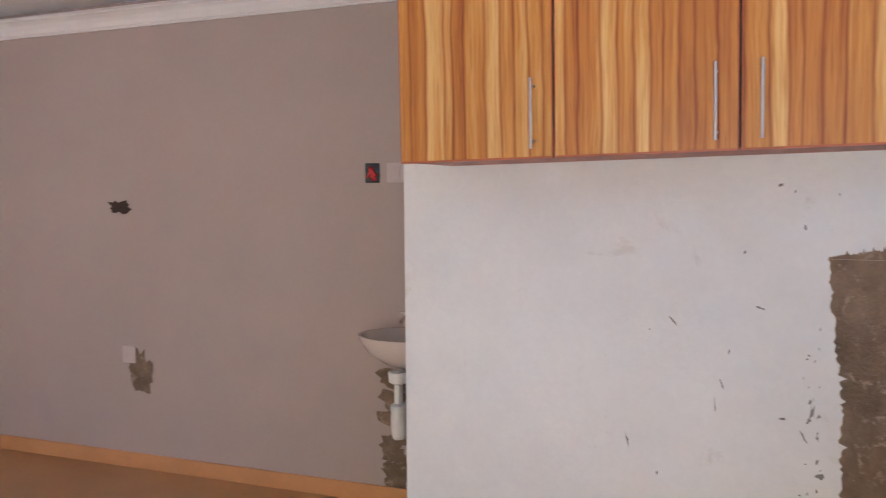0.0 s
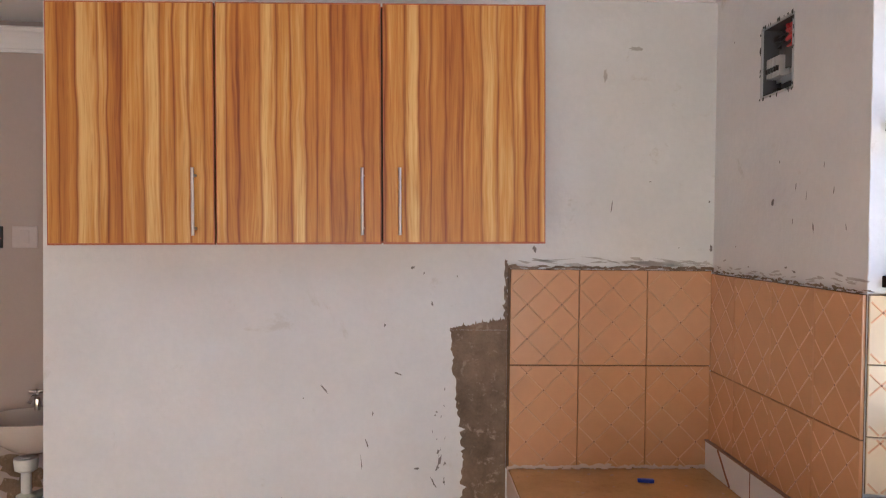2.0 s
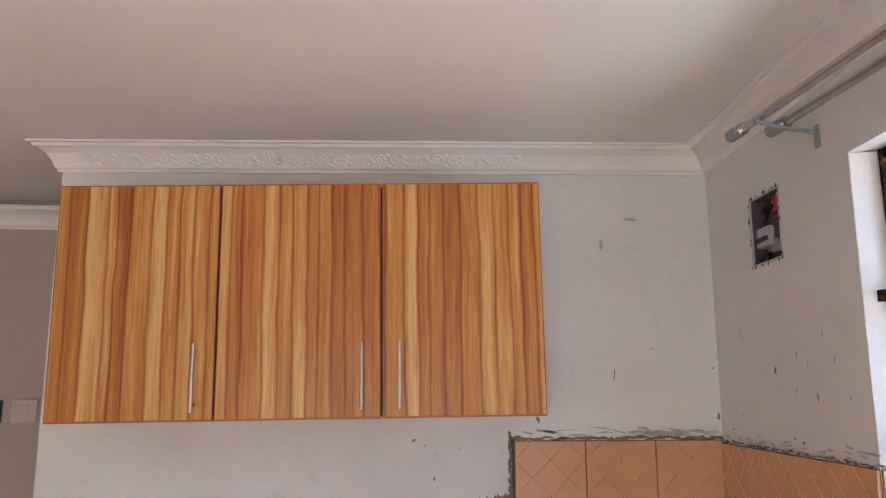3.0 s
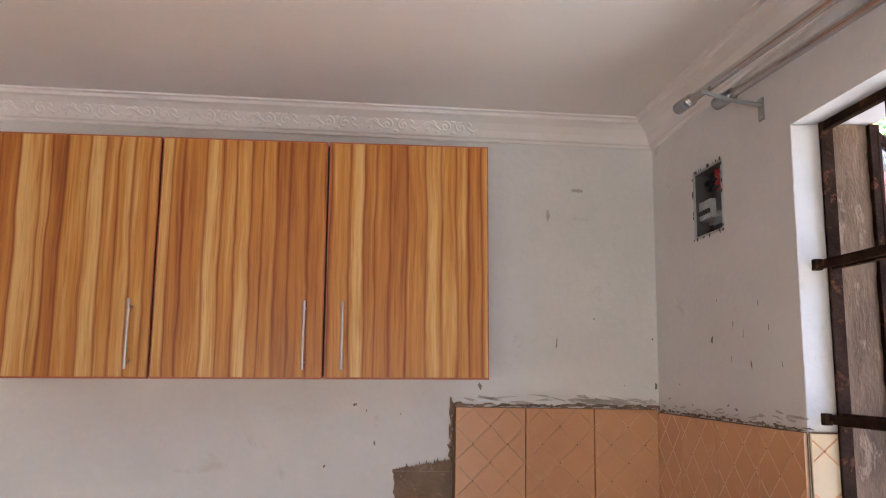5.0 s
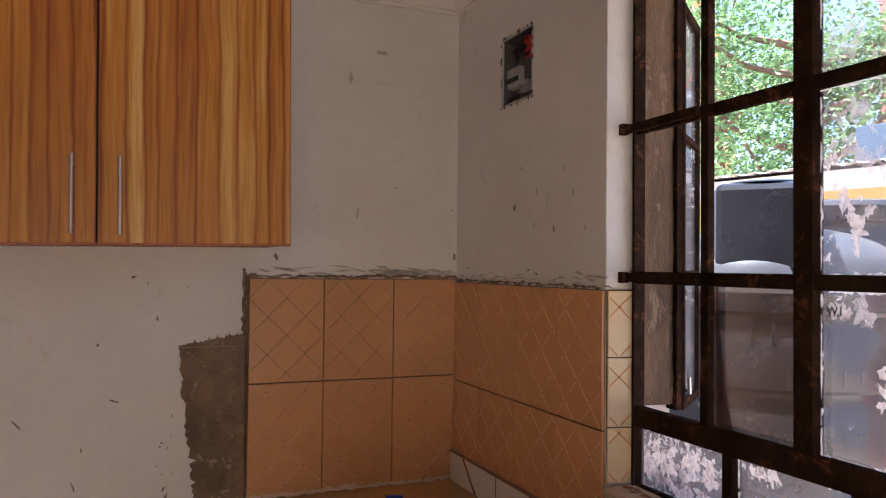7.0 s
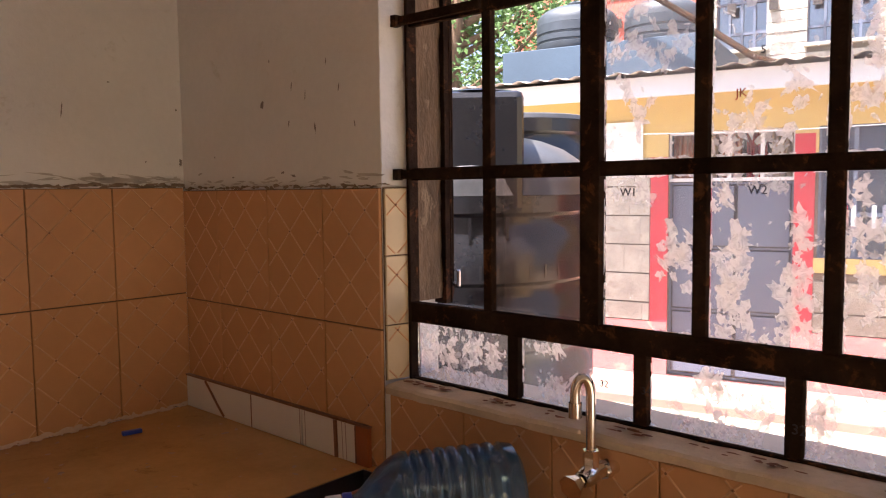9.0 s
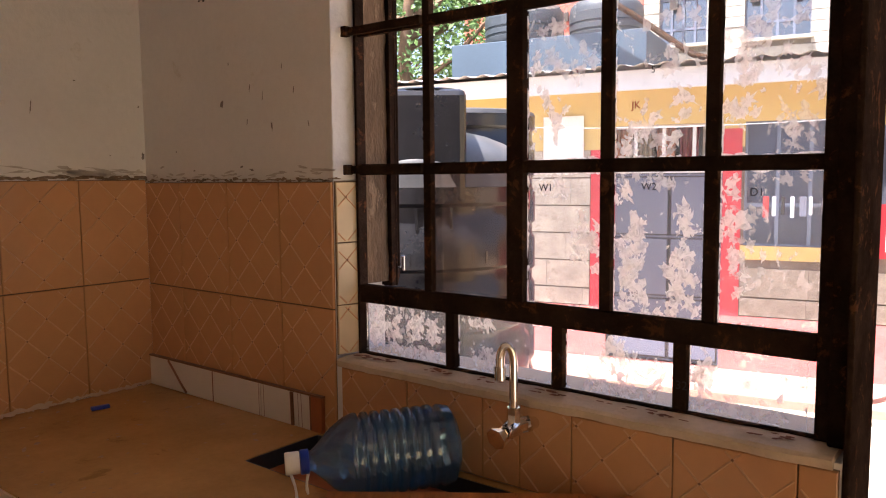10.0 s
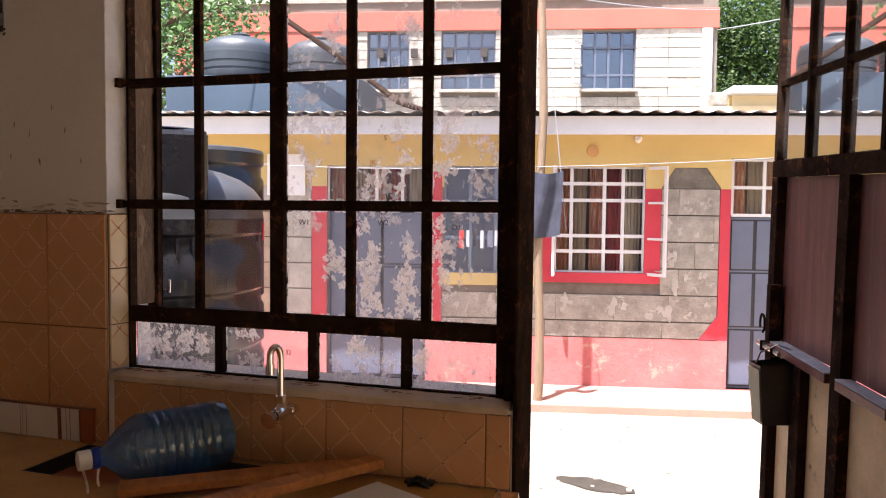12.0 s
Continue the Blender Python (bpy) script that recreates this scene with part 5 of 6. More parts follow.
part("wall", slab("y", 0.0, 0.2, us, zs, hit), MORTAR, house)
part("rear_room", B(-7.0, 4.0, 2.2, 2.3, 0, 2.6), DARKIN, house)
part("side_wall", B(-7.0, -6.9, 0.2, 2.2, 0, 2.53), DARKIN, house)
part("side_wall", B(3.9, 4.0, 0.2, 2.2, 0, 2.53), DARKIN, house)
part("room_ceiling", B(-7.0, 4.0, 0.2, 2.2, 2.54, 2.55), WHITEF, house)
part("soffit", B(-7.0, 4.0, -0.40, -0.018, 2.46, 2.47), WHITEF, house)
def coat(name, u0, u1, z0, z1, m, depth=0.014, extra=()):
    holes = HOLES + list(extra)
    uu = sorted({u0, u1} | {v for h in holes for v in h[:2] if u0 < v < u1})
    zz = sorted({z0, z1} | {v for h in holes for v in h[2:] if z0 < v < z1})
    part(name, slab("y", -depth, -0.001, uu, zz, lambda u, z: any(a < u < b and c < z < d for a, b, c, d in holes)), m, house)
coat("upper_coat", -7.0, 4.0, 1.908, 2.55, YELLOW, 0.014, [(0.03, 0.54, 1.90, 2.095)])
coat("plinth_coat", -7.0, 4.0, -0.03, 0.562, REDSUN, 0.016)
coat("red_strip", 0.54, 4.0, 0.563, 1.907, REDP, 0.015)
coat("red_strip", -1.08, -0.91, 1.06, 1.907, REDP, 0.015)
coat("red_strip", -0.91, 0.03, 1.06, 1.149, REDP, 0.022)
coat("red_strip", -0.11, 0.03, 1.15, 1.907, REDP, 0.015)
coat("red_strip", -2.07, -1.93, 0.563, 2.05, REDP, 0.017)
coat("yellow_strip", -1.93, -1.08, 1.02, 1.129, YELLOW, 0.019)
coat("red_strip", -3.14, -3.00, 0.563, 1.907, REDP, 0.015)
# quarry stones, course by course
def stones(u0, u1, z0, n, h, size, skin):
    for j in range(n):
        z = z0 + j * h
        u = u0 - (size * 0.5 if j % 2 else 0)
        while u < u1:
            L = size * rnd.uniform(0.85, 1.15)
            a, b = max(u, u0) + 0.0015, min(u + L, u1) - 0.0015
            u += L
            for p, q, c, d in HOLES + [(-1.08, 0.03, 1.06, 2.2)]:
                if z + h > c + 0.01 and z < d - 0.01 and a < q and b > p:
                    if a < p:
                        b = p - 0.004
                    elif b > q:
                        a = q + 0.004
                    else:
                        a = b
            if b - a > 0.03:
                part("stone", B(a, b, -0.010 - rnd.uniform(0, 0.006), -0.002, z + 0.007, z + h - 0.004), skin, house)
                if skin is STONE and h > 0.2 and b - a > 0.2:
                    for _ in range(3):
                        blotch(smear, rnd.uniform(a + 0.06, b - 0.06), z + h * rnd.uniform(0.2, 0.8), rnd.uniform(0.012, 0.035), rnd.uniform(0.015, 0.055), lambda p, q: (p, -0.0172, q), rnd, 11, 0.6)
                if skin is STONE and rnd.random() < 0.75 and h > 0.2 and b < u1 - 0.07:
                    for _ in range(3):
                        blotch(smear, b - 0.01 + rnd.gauss(0, 0.02), z + h * rnd.uniform(0.25, 0.75), rnd.uniform(0.015, 0.04), rnd.uniform(0.03, 0.07), lambda p, q: (p, -0.0175 - 0.0003 * (rnd.random()), q), rnd, 11, 0.6)
                    blotch(smear, rnd.uniform(a, b), z + h - 0.02, rnd.uniform(0.03, 0.12), rnd.uniform(0.006, 0.016), lambda p, q: (p, -0.0178, q), rnd, 14, 0.6)
smear = bmesh.new()
for u0, u1, skin in ((-1.925, 0.535, STONE), (-7.0, -3.145, CSTONE)):
    stones(u0, u1, 0.565, 1, 0.15, 0.5, skin)
    stones(u0, u1, 0.717, 5, 0.2385, 0.55, skin)
tagged(part("mortar_smear", smear, SMEAR, house), "pale mortar smeared over the stone joints", kind="stuff")
bm = bmesh.new()
f = bm.faces.new([bm.verts.new((x, -0.013, z)) for x, z in ((0.035, 1.912), (0.535, 1.912), (0.415, 2.09), (0.148, 2.09))])
bmesh.ops.solidify(bm, geom=[f], thickness=0.01)
part("stone", bm, STONE, house)
# painted corners that cut the stone field
for pts in (((0.54, 0.567), (0.54, 0.78), (0.38, 0.567)), ((0.028, 2.096), (0.028, 1.915), (0.146, 2.096)), ((0.542, 2.096), (0.416, 2.096), (0.542, 1.915))):
    bm = bmesh.new()
    f = bm.faces.new([bm.verts.new((x, -0.0185, z)) for x, z in pts])
    g = bmesh.ops.extrude_face_region(bm, geom=[f])
    bmesh.ops.translate(bm, vec=(0, 0.016, 0), verts=[v for v in g["geom"] if isinstance(v, bmesh.types.BMVert)])
    part("painted_corner", bm, REDP if pts[0][1] < 1 else YELLOW, house)
# roof
bm = bmesh.new()
cols = []
for k in range(441):
    x = -7.3 + k * 0.0261
    w = 0.011 * math.sin(2 * math.pi * x / 0.165)
    cols.append([bm.verts.new((x, y, z + w)) for y, z in ((-0.535, 2.525), (3.4, 2.86))])
for a, c in zip(cols, cols[1:]):
    bm.faces.new((a[0], c[0], c[1], a[1]))
part("roof", bm, IRON, house, "corrugated iron roof sheet", True)
part("fascia", B(-7.2, 4.1, -0.43, -0.405, 2.347, 2.50, 0.003), WHITEF, house, "weathered white fascia board")
step = tagged(mesh_ob("pavement", B(-7.2, 4.1, -0.72, -0.018, -0.02, 0.125, 0.015), PAVE), "pinkish cement walkway along the house", "pavement", kind="structure")
step.matrix_world = HM
def grid_window(u0, u1, z0, z1, us, zs, m, wdt, curtain=True):
    w = part("window", B(u0, u1, 0.06, 0.063, z0, z1), GLASS_HOUSE, house)
    for x in (u0, *us, u1):
        part("frame_bar", B(x - wdt / 2, x + wdt / 2, 0.03, 0.055, z0, z1), m, w)
    for z in (z0, *zs, z1):
        part("frame_bar", B(u0, u1, 0.032, 0.053, z - wdt / 2, z + wdt / 2), m, w)
    if curtain:
        n = 5
        for p in range(n):
            a, c = u0 + (u1 - u0) * (p + 0.04) / n, u0 + (u1 - u0) * (p + 0.90) / n
            bm = bmesh.new()
            vs = []
            for k in range(25):
                x = a + (c - a) * k / 24
                y = 0.15 + 0.02 * math.sin(k * 1.1 + p) + 0.010 * math.sin(k * 2.3) + 0.012 * (p % 2)
                vs.append((bm.verts.new((x + 0.012 * math.sin(k), y, z0)), bm.verts.new((x, y, z1))))
            for e, f in zip(vs, vs[1:]):
                bm.faces.new((e[0], f[0], f[1], e[1]))
            part("curtain", bm, (CURTAIN, BEIGECLOTH, CURTAIN, REDCLOTH, BEIGECLOTH)[p], w, ("orange patterned curtain", "beige curtain", "orange patterned curtain", "red curtain", "beige curtain")[p], True)
    return w
grid_window(-0.91, -0.11, 1.15, 2.10, (-0.757, -0.465, -0.30), (1.34, 1.48, 1.80, 1.95), WHITEF, 0.030)
grid_window(0.65, 1.48, 1.68, 2.17, (0.925, 1.2), (1.925,), WHITEF, 0.028)
grid_window(-3.0, -2.07, 1.72, 2.09, (-2.77, -2.54, -2.30), (), WHITEF, 0.028)
w2 = grid_window(-1.91, -1.20, 1.13, 2.10, (-1.67, -1.44), (1.45, 1.78), BLUEL, 0.03, False)
part("blind", B(-1.91, -1.20, 0.066, 0.075, 1.13, 2.10), BLUEL, w2)
# casements swung open
for hx, ang, wd in ((-0.11, -50, 0.25), (-0.90, -97, 0.25)):
    m = pose(hx, 0.03, 0, 0, 0, ang)
    s = part("casement", B(0, 0.026, -0.012, 0.012, 1.13, 2.10, 0, m), WHITEF, house)
    for a in ((wd - 0.026, wd, 1.13, 2.10), (0.026, wd - 0.026, 1.13, 1.156), (0.026, wd - 0.026, 2.074, 2.10), (0.026, wd - 0.026, 1.45, 1.47), (0.026, wd - 0.026, 1.77, 1.79)):
        part("frame_bar", B(a[0], a[1], -0.011, 0.011, a[2], a[3], 0, m), WHITEF, s)
# steel doors
for a, b, c, d in DOORS:
    d2 = 1.66 if a > 0 else 1.70
    dr = part("door", B(a, b, 0.05, 0.08, c, d2), BLUED, house, "slate-blue steel door")
    cu = a + (b - a) * (0.27 if a > 0 else 0.55)
    for z0, z1 in ((c + 0.03, c + 0.52), (c + 0.56, c + 1.03), (c + 1.07, d2 - 0.03)):
        part("groove", B(a + 0.02, b - 0.02, 0.0485, 0.0505, z0 - 0.012, z1 + 0.012), BLACKP, dr)
        part("panel", B(a + 0.03, cu - 0.015, 0.040, 0.048, z0, z1, 0.003), BLUED, dr)
        part("panel", B(cu + 0.015, b - 0.03, 0.040, 0.048, z0, z1, 0.003), BLUED, dr)
    part("threshold", B(a, b, -0.02, 0.2, 0.10, 0.13), REDSUN, house)
part("vent", lathe([(0.055, 0), (0.05, 0.012), (0.02, 0.014)], 20, pose(-0.58, -0.014, 2.24, 90, 0, 0)), TOP, house, "round wall vent")
part("lamp", lathe([(0.022, 0), (0.034, 0.015), (0.034, 0.04), (0.014, 0.06)], 16, pose(-0.19, -0.05, 2.37, 180, 0, 0)), TILE_W, house, "round bulkhead lamp", True)
pp = tagged(mesh_ob("paper_notice", B(-3.56, -3.20, -0.033, -0.030, 1.82, 2.20), PAPER), "white sheet of paper stuck up outside", "paper")
pp.matrix_world = HM

def local(ob, drop=0.0):
    ob.matrix_world = Matrix.Translation((0, 0, -drop)) @ HM @ ob.matrix_world
    return ob
bm = rod(bmesh.new(), [(-1.06 + 0.015 * math.sin(k * 1.3), -0.62 + 0.01 * math.cos(k * 2.1), -0.02 + 0.42 * k) for k in range(13)], [0.040 - 0.0010 * k + 0.003 * math.sin(k * 2.2) for k in range(13)], 12)
local(tagged(mesh_ob("wooden_pole", bm, POLE, None, True), "crooked peeled wooden pole standing in the yard", "pole"))
bm = bmesh.new()
rows = []
for j in range(9):
    z = 2.03 - j * 0.065
    row = []
    for k in range(13):
        u = k / 12
        x = -1.20 + 0.05 * (1 - j / 8) + (0.30 - 0.03 * (1 - j / 8)) * u
        row.append(bm.verts.new((x, -0.70 + 0.025 * math.sin(u * 9 + j * 0.3) + 0.004 * j, z - 0.03 * math.sin(u * 3.1))))
    rows.append(row)
for a, c in zip(rows, rows[1:]):
    for k in range(12):
        bm.faces.new((a[k], a[k + 1], c[k + 1], c[k]))
bmesh.ops.solidify(bm, geom=bm.faces[:], thickness=0.012)
local(tagged(mesh_ob("hanging_trousers", bm, JEANS, None, True), "dark grey-blue trousers hung on the washing line", "clothes"))
for k, (col, w) in enumerate(((REDCLOTH, 0.05), (DULLCLOTH, 0.035), (BLACKP, 0.03), (DULLCLOTH, 0.035), (JEANS, 0.06), (DULLCLOTH, 0.03))):
    x = -1.72 + 0.058 * k
    local(tagged(mesh_ob("hanging_cloth", B(x, x + w * 0.75, -0.705, -0.698, 1.39 + 0.01 * (k % 3), 1.535, 0.002), col), "small cloth pegged on the washing line", "clothes", "washing on the line"))
# thin dark strip on the sand draws the shadow of something hanging
bm = bmesh.new()
for k in range(12):
    a, q = k / 11, 0.055 * math.sin(math.pi * (k + 1) / 13) + 0.01 * rnd.random()
    row = [bm.verts.new((2.915 - 0.085 * a + s * q * 1.9, -1.93 - 0.50 * a + s * 0.3 * q, -0.086 + 0.004 * rnd.random())) for s in (-1, 0, 1)]
    if k:
        for q2 in (0, 1):
            bm.faces.new((prev[q2], prev[q2 + 1], row[q2 + 1], row[q2]))
    prev = row
bmesh.ops.solidify(bm, geom=bm.faces[:], thickness=0.004)
tagged(mesh_ob("ground_rag", bm, rough_mat("shadow_grey", (0.085, 0.07, 0.055), 0.2, 8, 60, 0.95)), "flat grey-brown strip standing for a cast shadow on the sand", "rag")
def wire(a, b, sag, r=0.003):
    a, b = Vector(a), Vector(b)
    pts = [a.lerp(b, k / 16) - Vector((0, 0, sag * 4 * (k / 16) * (1 - k / 16))) for k in range(17)]
    return local(tagged(mesh_ob("wire", rod(bmesh.new(), pts, r, 6), PVC), "thin wire strung across the yard", "wire"))
wire((-4.5, -0.7, 2.15), (-1.06, -0.66, 2.06), 0.06)
wire((-1.06, -0.66, 2.06), (3.2, -0.62, 2.36), 0.05)
wire((-1.02, -0.62, 3.0), (-0.85, -0.64, 1.55), -0.08, 0.004)
wire((-6.0, 3.0, 6.2), (3.0, 9.9, 6.0), 0.5, 0.010)
wire((3.0, 10.0, 5.6), (9.0, 6.0, 6.8), 0.3, 0.010)

# ---- roof-top tanks and upper building behind ----
stand = local(tagged(mesh_ob("tank_stand", B(-6.42, -3.54, 4.0, 6.4, 0.06, 3.74, 0.01), BLUEW), "blue-grey rendered tank stand", "tank stand"), 0.10)
for x, y, R, H in ((-5.55, 4.75, 0.60, 0.42), (-4.27, 4.70, 0.53, 0.37)):
    t, tp = tank("water_tank", 0, 0, 0, R, H, 0.11, "dark ribbed water tank on the blue stand", TANKB)
    part("lid", lathe([(0.14, tp - 0.03), (0.15, tp + 0.05), (0.10, tp + 0.08)], 20), TANKB, t, "", True)
    t.matrix_world = HM @ pose(x, y, 3.64)
pipe = local(tagged(mesh_ob("slanting_pipe", rod(bmesh.new(), [(-4.75, 3.8, 4.52), (-3.7, 3.8, 3.80), (-2.9, 3.7, 3.20), (-2.5, 3.6, 3.06)], 0.04, 10), RUST), "rusty brown pipe slanting to the roof", "pipe"))

far = empty("apartment_building", Matrix.Translation((0, 0, -0.20)) @ HM, "cream stone upper building with terracotta bands", "building")
FW = [(0.18, 1.34, 4.61, 5.87), (-2.94, -1.73, 4.61, 5.90), (-4.62, -3.67, 4.61, 5.90)]
us = sorted({-8.84, 3.08} | {v for h in FW for v in h[:2]})
zs = sorted({-0.02, 9.5} | {v for h in FW for v in h[2:]})
part("wall", slab("y", 10.3, 10.55, us, zs, lambda u, z: any(a < u < b and c < z < d for a, b, c, d in FW)), CMORTAR, far)
part("side_wall", B(2.88, 3.08, 10.55, 16, 0, 9.5), CSTONE, far)
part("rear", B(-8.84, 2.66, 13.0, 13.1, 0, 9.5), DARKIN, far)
part("red_band", B(-8.84, 3.10, 10.22, 10.299, 5.90, 6.33, 0.01), TERRA, far, "terracotta painted band")
part("red_band", B(-9.1, -8.80, 10.15, 10.299, 0, 9.4, 0.01), TERRA, far, "terracotta painted pier")
part("red_band", B(-8.80, -4.95, 10.24, 10.299, 4.45, 5.89, 0.01), TERRA, far, "terracotta painted wall")
# dark blocks set on the wall draw the shade inside vent holes
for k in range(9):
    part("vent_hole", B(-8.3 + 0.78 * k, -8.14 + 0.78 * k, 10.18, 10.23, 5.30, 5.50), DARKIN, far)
part("pilaster", B(2.74, 2.96, 10.20, 10.299, 0, 5.89, 0.01), WHITEF, far)
for j in range(21):
    z = 2.30 + j * 0.212
    if 5.75 < z < 6.33:
        continue
    u = -8.8 - (0.3 if j % 2 else 0)
    spans = []
    cuts = sorted([(a, b) for a, b, c, d in FW if z + 0.212 > c and z < d])
    x = -8.8
    for a, b in cuts + [(2.74, 9)]:
        spans.append((x, a))
        x = b
    for a, b in spans:
        n = max(1, round((b - a) / 0.9))
        for k in range(n):
            p, q = a + (b - a) * k / n, a + (b - a) * (k + 1) / n
            part("stone", B(p + 0.004, q - 0.004, 10.268 - rnd.uniform(0, 0.018), 10.299, z + 0.010, z + 0.208), CSTONE, far)
for a, b, c, d in FW:
    w = part("window", B(a, b, 10.42, 10.43, c, d), GLASS_BLUE, far)
    for k in range(5):
        x = a + (b - a) * k / 4
        part("frame_bar", B(x - 0.025, x + 0.025, 10.36, 10.41, c, d), BLUED, w)
    for k in range(4):
        z = c + (d - c) * (0, 0.24, 0.72, 1)[k]
        part("frame_bar", B(a, b, 10.365, 10.405, z - 0.025, z + 0.025), BLUED, w)
    # blue and white sheets behind the glass imitate the sky reflected in it
    part("curtain", B(a + (b - a) * 0.55, b, 10.50, 10.53, c, d), JEANS, w)
    part("curtain", B(a, a + (b - a) * 0.5, 10.50, 10.53, c, d - 0.3), WHITEF, w, "white sheet standing for the pane's reflection")
    part("sill", B(a - 0.05, b + 0.05, 10.15, 10.30, c - 0.08, c - 0.02), CSTONE, w)
m = pose(0.18, 10.28, 0, 0, 0, -118)
s = part("casement", B(0, 0.04, -0.02, 0.02, 4.65, 5.60, 0, m), BLUED, far)
for a in ((0.44, 0.48, 4.65, 5.60), (0.04, 0.44, 4.65, 4.69), (0.04, 0.44, 5.56, 5.60), (0.04, 0.44, 5.1, 5.13)):
    part("frame_bar", B(a[0], a[1], -0.02, 0.02, a[2], a[3], 0, m), WHITEF, s)
local(tagged(mesh_ob("neighbour_roof", B(2.72, 14, 7.7, 9.9, 3.90, 4.05, 0.02), IRON), "pale flat roof of a neighbouring shed", "roof"))
local(tagged(mesh_ob("neighbour_wall", B(2.35, 13.9, 7.9, 9.8, -0.02, 3.70), CREAMY), "plain cream wall of a neighbouring shed", "wall"))
local(tagged(mesh_ob("neighbour_wall", B(2.80, 13.9, 8.0, 9.8, 3.70, 3.90), CREAMY), "plain cream parapet under a flat roof", "wall"))
local(tagged(mesh_ob("concrete_block", B(2.40, 2.70, 7.9, 8.2, 3.70, 3.96, 0.03), STONE), "rough concrete block on the wall top", "block"))

orange = empty("apartment_house", pose(16.0, 16.5, 0, 0, 0, 40), "orange and teal apartment house far behind trees", "building")
part("wall", B(-5, 5, 0, 4, 0, 9.6), ORANGE, orange)
for z in (2.9, 5.7, 8.5):
    part("band", B(-5.05, 5.05, -0.08, -0.001, z, z + 0.5), YELLOW, orange)
for k in range(4):
    for z in (1.0, 3.8, 6.6):
        x = -4.2 + 2.4 * k
        part("window", B(x, x + 1.2, -0.05, -0.002, z, z + 1.3), TEAL, orange)

# ---- trees ----
def tree(name, x, y, h, crown, mats, seed, label, n=2600, base=0.35):
    r = random.Random(seed)
    t = empty(name, pose(x, y, -0.09), label, "tree")
    bm = bmesh.new()
    trunk = [(0.1 * math.sin(k), 0.1 * math.cos(k * 1.7) - 0.1, h * 0.75 * k / 6) for k in range(7)]
    rod(bm, trunk, [0.20 - 0.022 * k for k in range(7)], 10)
    tips = []
    for k in range(16):
        z0 = h * r.uniform(base * 0.8, 0.72)
        a, L = r.uniform(0, 6.28), crown * r.uniform(0.5, 1.0)
        p0 = Vector((0, 0, z0))
        p2 = p0 + Vector((L * math.cos(a), L * math.sin(a), L * r.uniform(0.2, 0.8)))
        p1 = p0.lerp(p2, 0.5) + Vector((0, 0, -0.1 * L))
        rod(bm, [p0, p1, p2], [0.07, 0.045, 0.02], 6)
        tips += [p1, p2, p0.lerp(p2, 0.75)]
    part("trunk", bm, BARK, t, "", True)
    verts, faces = [], []
    for k in range(n):
        c = r.choice(tips) + Vector((r.gauss(0, 0.30), r.gauss(0, 0.30), r.gauss(0, 0.26))) * crown * 0.55
        d = Vector((r.gauss(0, 1), r.gauss(0, 1), r.gauss(-0.3, 0.6))).normalized()
        s = d.orthogonal().normalized()
        s.rotate(Matrix.Rotation(r.uniform(0, 6.28), 3, d))
        size = 0.6 if mats is LEAFA else 0.42
        L, W = r.uniform(0.05, 0.11) * crown * size, r.uniform(0.016, 0.034) * crown * size
        i = len(verts)
        up = d.cross(s) * 0.02
        verts += [c, c + d * L * 0.5 + s * W + up, c + d * L, c + d * L * 0.5 - s * W + up]
        faces.append((i, i + 1, i + 2, i + 3))
    me = bpy.data.meshes.new("crown")
    me.from_pydata([tuple(v) for v in verts], [], faces)
    me.materials.append(mats)
    ob = new("crown", me)
    ob.parent = t
    return t
tree("tree", 8.6, 6.3, 7.5, 2.4, LEAFA, 3, "leafy green tree behind the house", 9000, 0.3)
tree("tree", 10.8, 10.5, 9.0, 3.0, LEAFA, 5, "tall leafy green tree beyond the yard", 7000, 0.25)
tree("tree", 21.5, -6.6, 12.0, 4.2, LEAFB, 8, "dense dark green tree behind the building", 70000, 0.25)
tree("tree", 24.0, -2.5, 13.0, 4.5, LEAFB, 9, "dense dark green tree behind the building", 60000, 0.25)

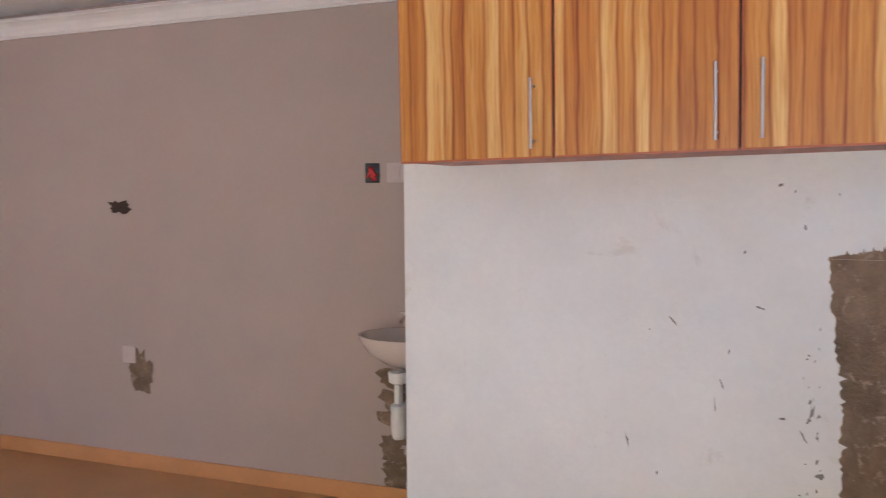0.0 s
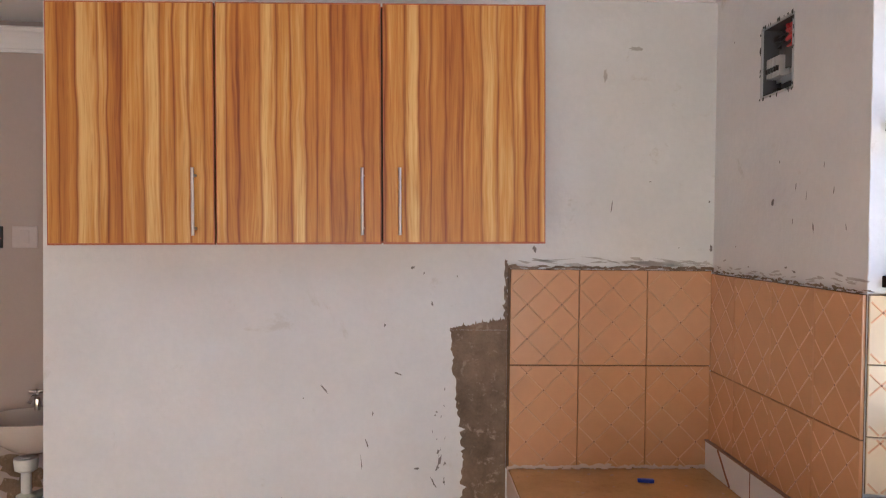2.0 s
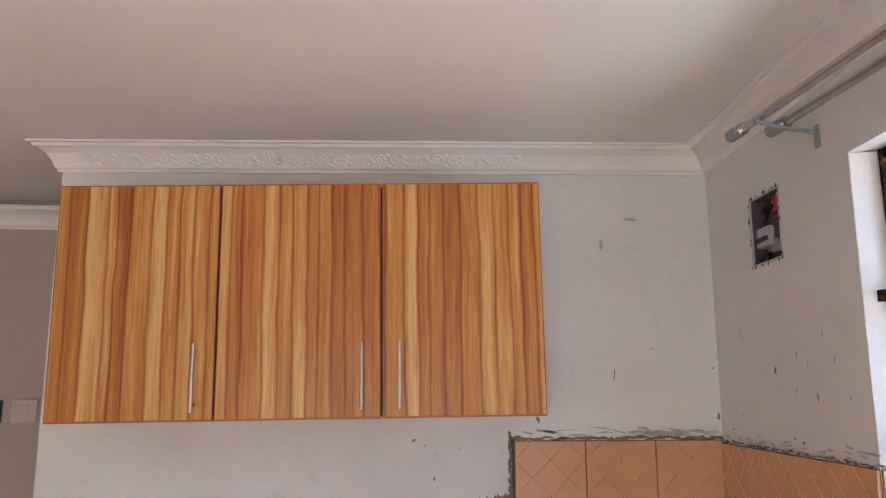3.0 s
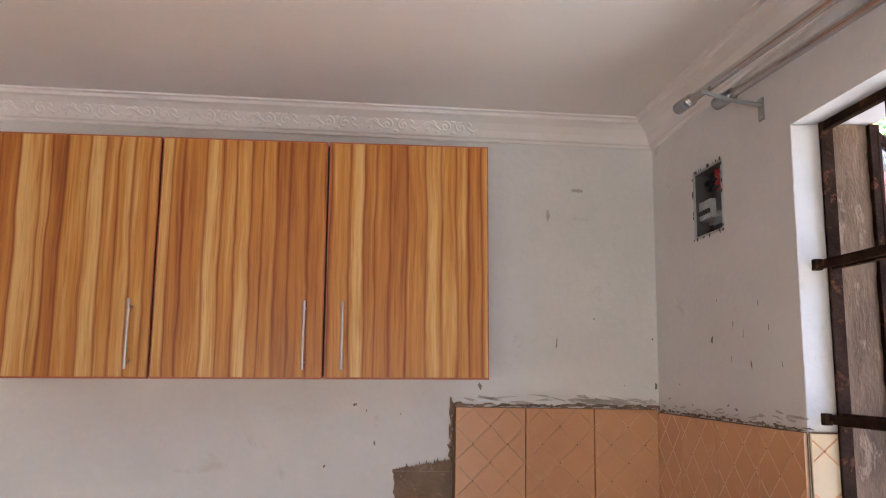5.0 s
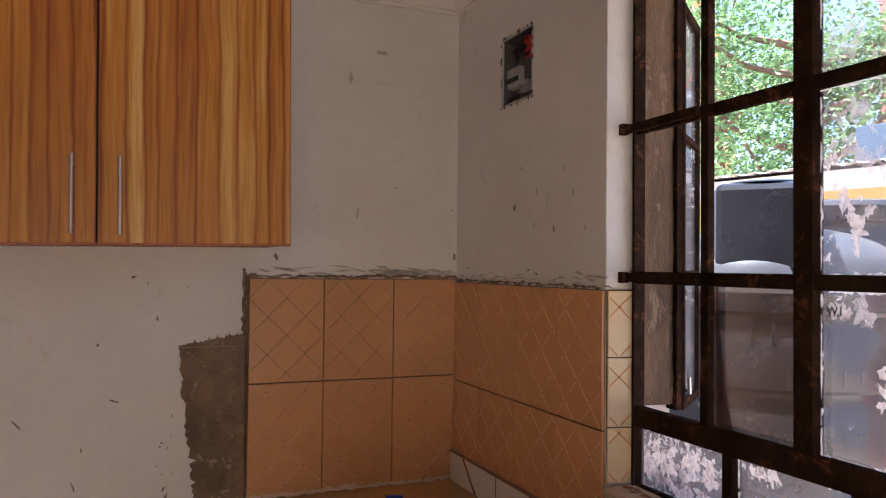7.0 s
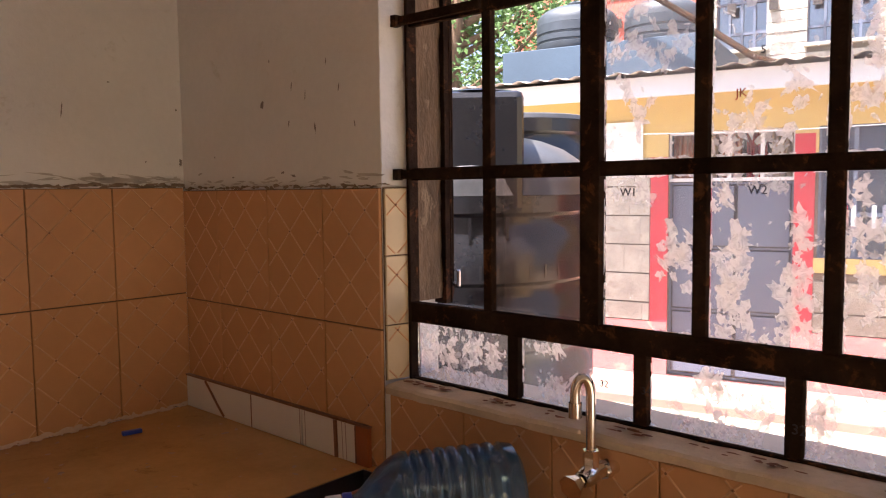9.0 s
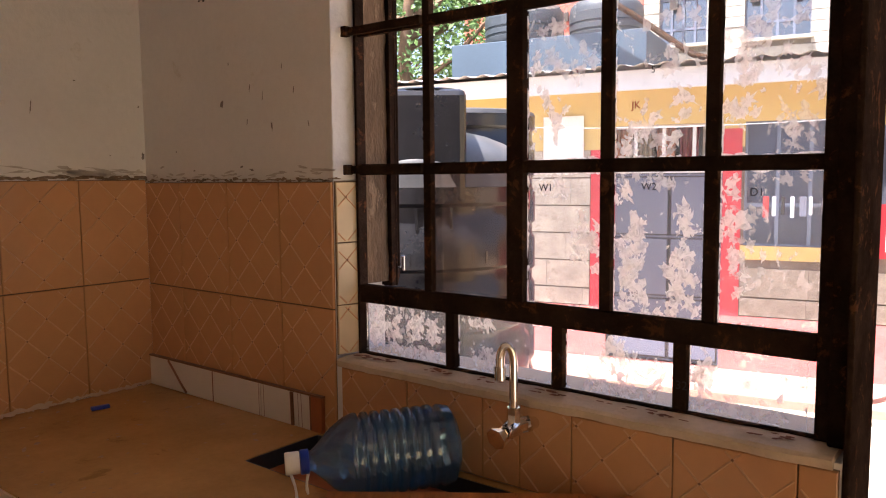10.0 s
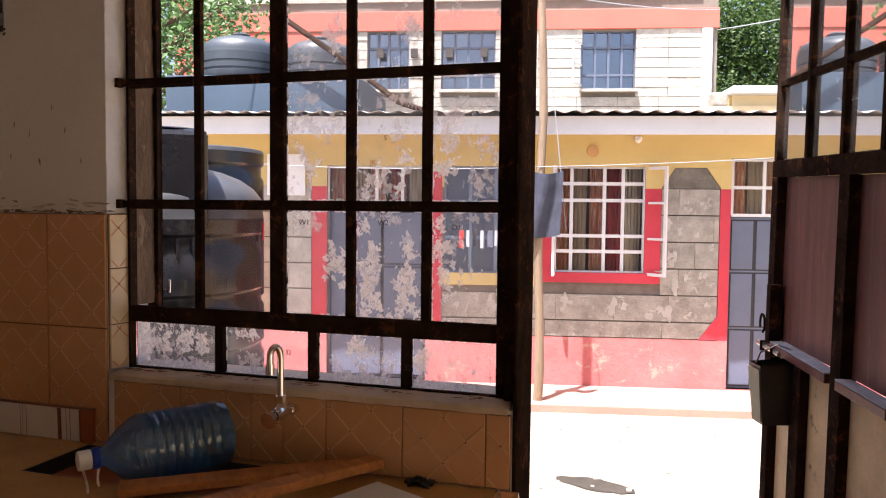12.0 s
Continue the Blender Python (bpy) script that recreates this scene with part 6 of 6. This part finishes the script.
# ---- wall tiles ----
def tile_mesh(w, h, ou, ov, depth=0.008):
    """A glazed tile with a raised diamond lattice; u to the right, v up, face towards -y."""
    bm = bmesh.new()
    e = 0.0016
    f = [bm.verts.new(p) for p in ((e, -depth, e), (w - e, -depth, e), (w - e, -depth, h - e), (e, -depth, h - e))]
    k = [bm.verts.new(p) for p in ((0, -depth + e, 0), (w, -depth + e, 0), (w, -depth + e, h), (0, -depth + e, h))]
    b = [bm.verts.new(p) for p in ((0, 0, 0), (w, 0, 0), (w, 0, h), (0, 0, h))]
    bm.faces.new(f)
    for i in range(4):
        j = (i + 1) % 4
        bm.faces.new((f[i], k[i], k[j], f[j]))
        bm.faces.new((k[i], b[i], b[j], k[j]))
    P, r, y0 = 0.125, 0.0025, -depth - 0.0008
    off = {1: (ou + ov) % P, -1: (ou - ov) % P}
    for sgn in (1, -1):
        for q in range(-4, 7):
            c = q * P + off[sgn]
            # line u + sgn * v = c clipped to the face
            pts = []
            for u in (0.004, w - 0.004):
                v = (c - u) * sgn
                if 0.004 <= v <= h - 0.004:
                    pts.append((u, v))
            for v in (0.004, h - 0.004):
                u = c - sgn * v
                if 0.004 < u < w - 0.004:
                    pts.append((u, v))
            if len(pts) < 2 or math.dist(pts[0], pts[1]) < 0.02:
                continue
            (u0, v0), (u1, v1) = pts[0], pts[1]
            L = math.dist(pts[0], pts[1])
            nu, nv = -(v1 - v0) / L * r, (u1 - u0) / L * r
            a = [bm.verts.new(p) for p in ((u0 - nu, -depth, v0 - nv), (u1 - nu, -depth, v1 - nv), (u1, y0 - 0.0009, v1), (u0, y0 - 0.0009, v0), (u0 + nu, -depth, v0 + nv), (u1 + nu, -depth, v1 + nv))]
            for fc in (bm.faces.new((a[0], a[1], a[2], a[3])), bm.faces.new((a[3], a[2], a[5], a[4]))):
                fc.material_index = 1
    for q in range(-4, 7):
        for p in range(-4, 7):
            u, v = (p * P + off[1] + q * P + off[-1]) / 2, (p * P + off[1] - q * P - off[-1]) / 2
            if 0.008 < u < w - 0.008 and 0.008 < v < h - 0.008:
                d = [bm.verts.new((u + s * 0.0036, y0 - 0.0012, v + t * 0.0036)) for s, t in ((1, 0), (0, 1), (-1, 0), (0, -1))]
                top = bm.verts.new((u, y0 - 0.0022, v))
                for k in range(4):
                    bm.faces.new((d[k], d[(k + 1) % 4], top)).material_index = 2
    me = bpy.data.meshes.new("tile")
    bmesh.ops.recalc_face_normals(bm, faces=bm.faces)
    bm.to_mesh(me)
    bm.free()
    return me
def lay(parent, m, w, h, material, ou=0.0, ov=0.0):
    me = tile_mesh(w, h, ou, ov)
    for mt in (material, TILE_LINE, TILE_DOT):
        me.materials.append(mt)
    ob = new("tile", me)
    ob.parent = parent
    ob.matrix_world = m
    return ob
# mortar bead whose dark colour also carries the shadow of the tile edge
tagged(mesh_ob("trim_mortar_edge", B(-0.757, -0.7475, -0.0112, -0.0045, 0.902, 1.632, 0.002), GROUT), "dark mortar edge that also gives the shadow beside the wall tiles", "mortar", kind="structure")
north = tagged(mesh_ob("trim_tiled_splashback", B(-0.748, -0.009, -0.003, -0.0005, 0.902, 1.628), GROUT), "peach wall tiles with raised diamond lattice", "tiles", kind="structure")
for j, (z0, z1) in enumerate(((0.906, 1.277), (1.281, 1.626))):
    for x0, x1 in ((-0.746, -0.4975), (-0.4945, -0.2475), (-0.2445, -0.010)):
        lay(north, pose(x0, -0.003, z0), x1 - x0, z1 - z0, TILE, -x0 - 0.06, -z0)
east = tagged(mesh_ob("trim_tiled_splashback", B(-0.003, -0.0005, -0.9505, -0.001, 0.902, 1.618), GROUT), "peach wall tiles beside the window", "tiles", kind="structure")
for z0, z1 in ((0.906, 1.260), (1.264, 1.616)):
    for y0, y1 in ((-0.010, -0.211), (-0.216, -0.476), (-0.481, -0.727), (-0.732, -0.951)):
        lay(east, pose(-0.003, y0, z0, 0, 0, -90), y0 - y1, z1 - z0, TILE, -y0, -z0)
below = tagged(mesh_ob("trim_tiled_wall", B(-0.003, -0.0005, -2.232, -0.976, 0.902, 1.104), GROUT), "peach wall tiles under the window sill", "tiles", kind="structure")
edges = [-0.978, -1.22, -1.46, -1.565, -1.70, -1.93, -2.165, -2.232]
for a, c in zip(edges, edges[1:]):
    lay(below, pose(-0.003, a - 0.0015, 0.906, 0, 0, -90), a - c - 0.003, 0.196, TILE, -a, -1.26)
lowt = tagged(mesh_ob("trim_tiled_wall", B(-0.003, -0.0005, -2.232, -2.205, 0.002, 0.9), GROUT), "peach wall tiles beside the door", "tiles", kind="structure")
for z in (0.004, 0.304, 0.604):
    lay(lowt, pose(-0.003, -2.206, z, 0, 0, -90), 0.05, 0.296, TILE)
revt = tagged(mesh_ob("trim_tiled_reveal", B(0.002, 0.076, -0.0035, -0.0005, 1.133, 1.618), GROUT), "cream tiles lining the window reveal", "tiles", kind="structure")
for z0, z1 in ((1.135, 1.272), (1.275, 1.447), (1.450, 1.616)):
    lay(revt, pose(0.002, -0.004, z0), 0.074, z1 - z0, TILE_R, 0.03, 0)
revt.matrix_world = pose(0.0, WY1 - 0.001, 0, 0, 0, -14)
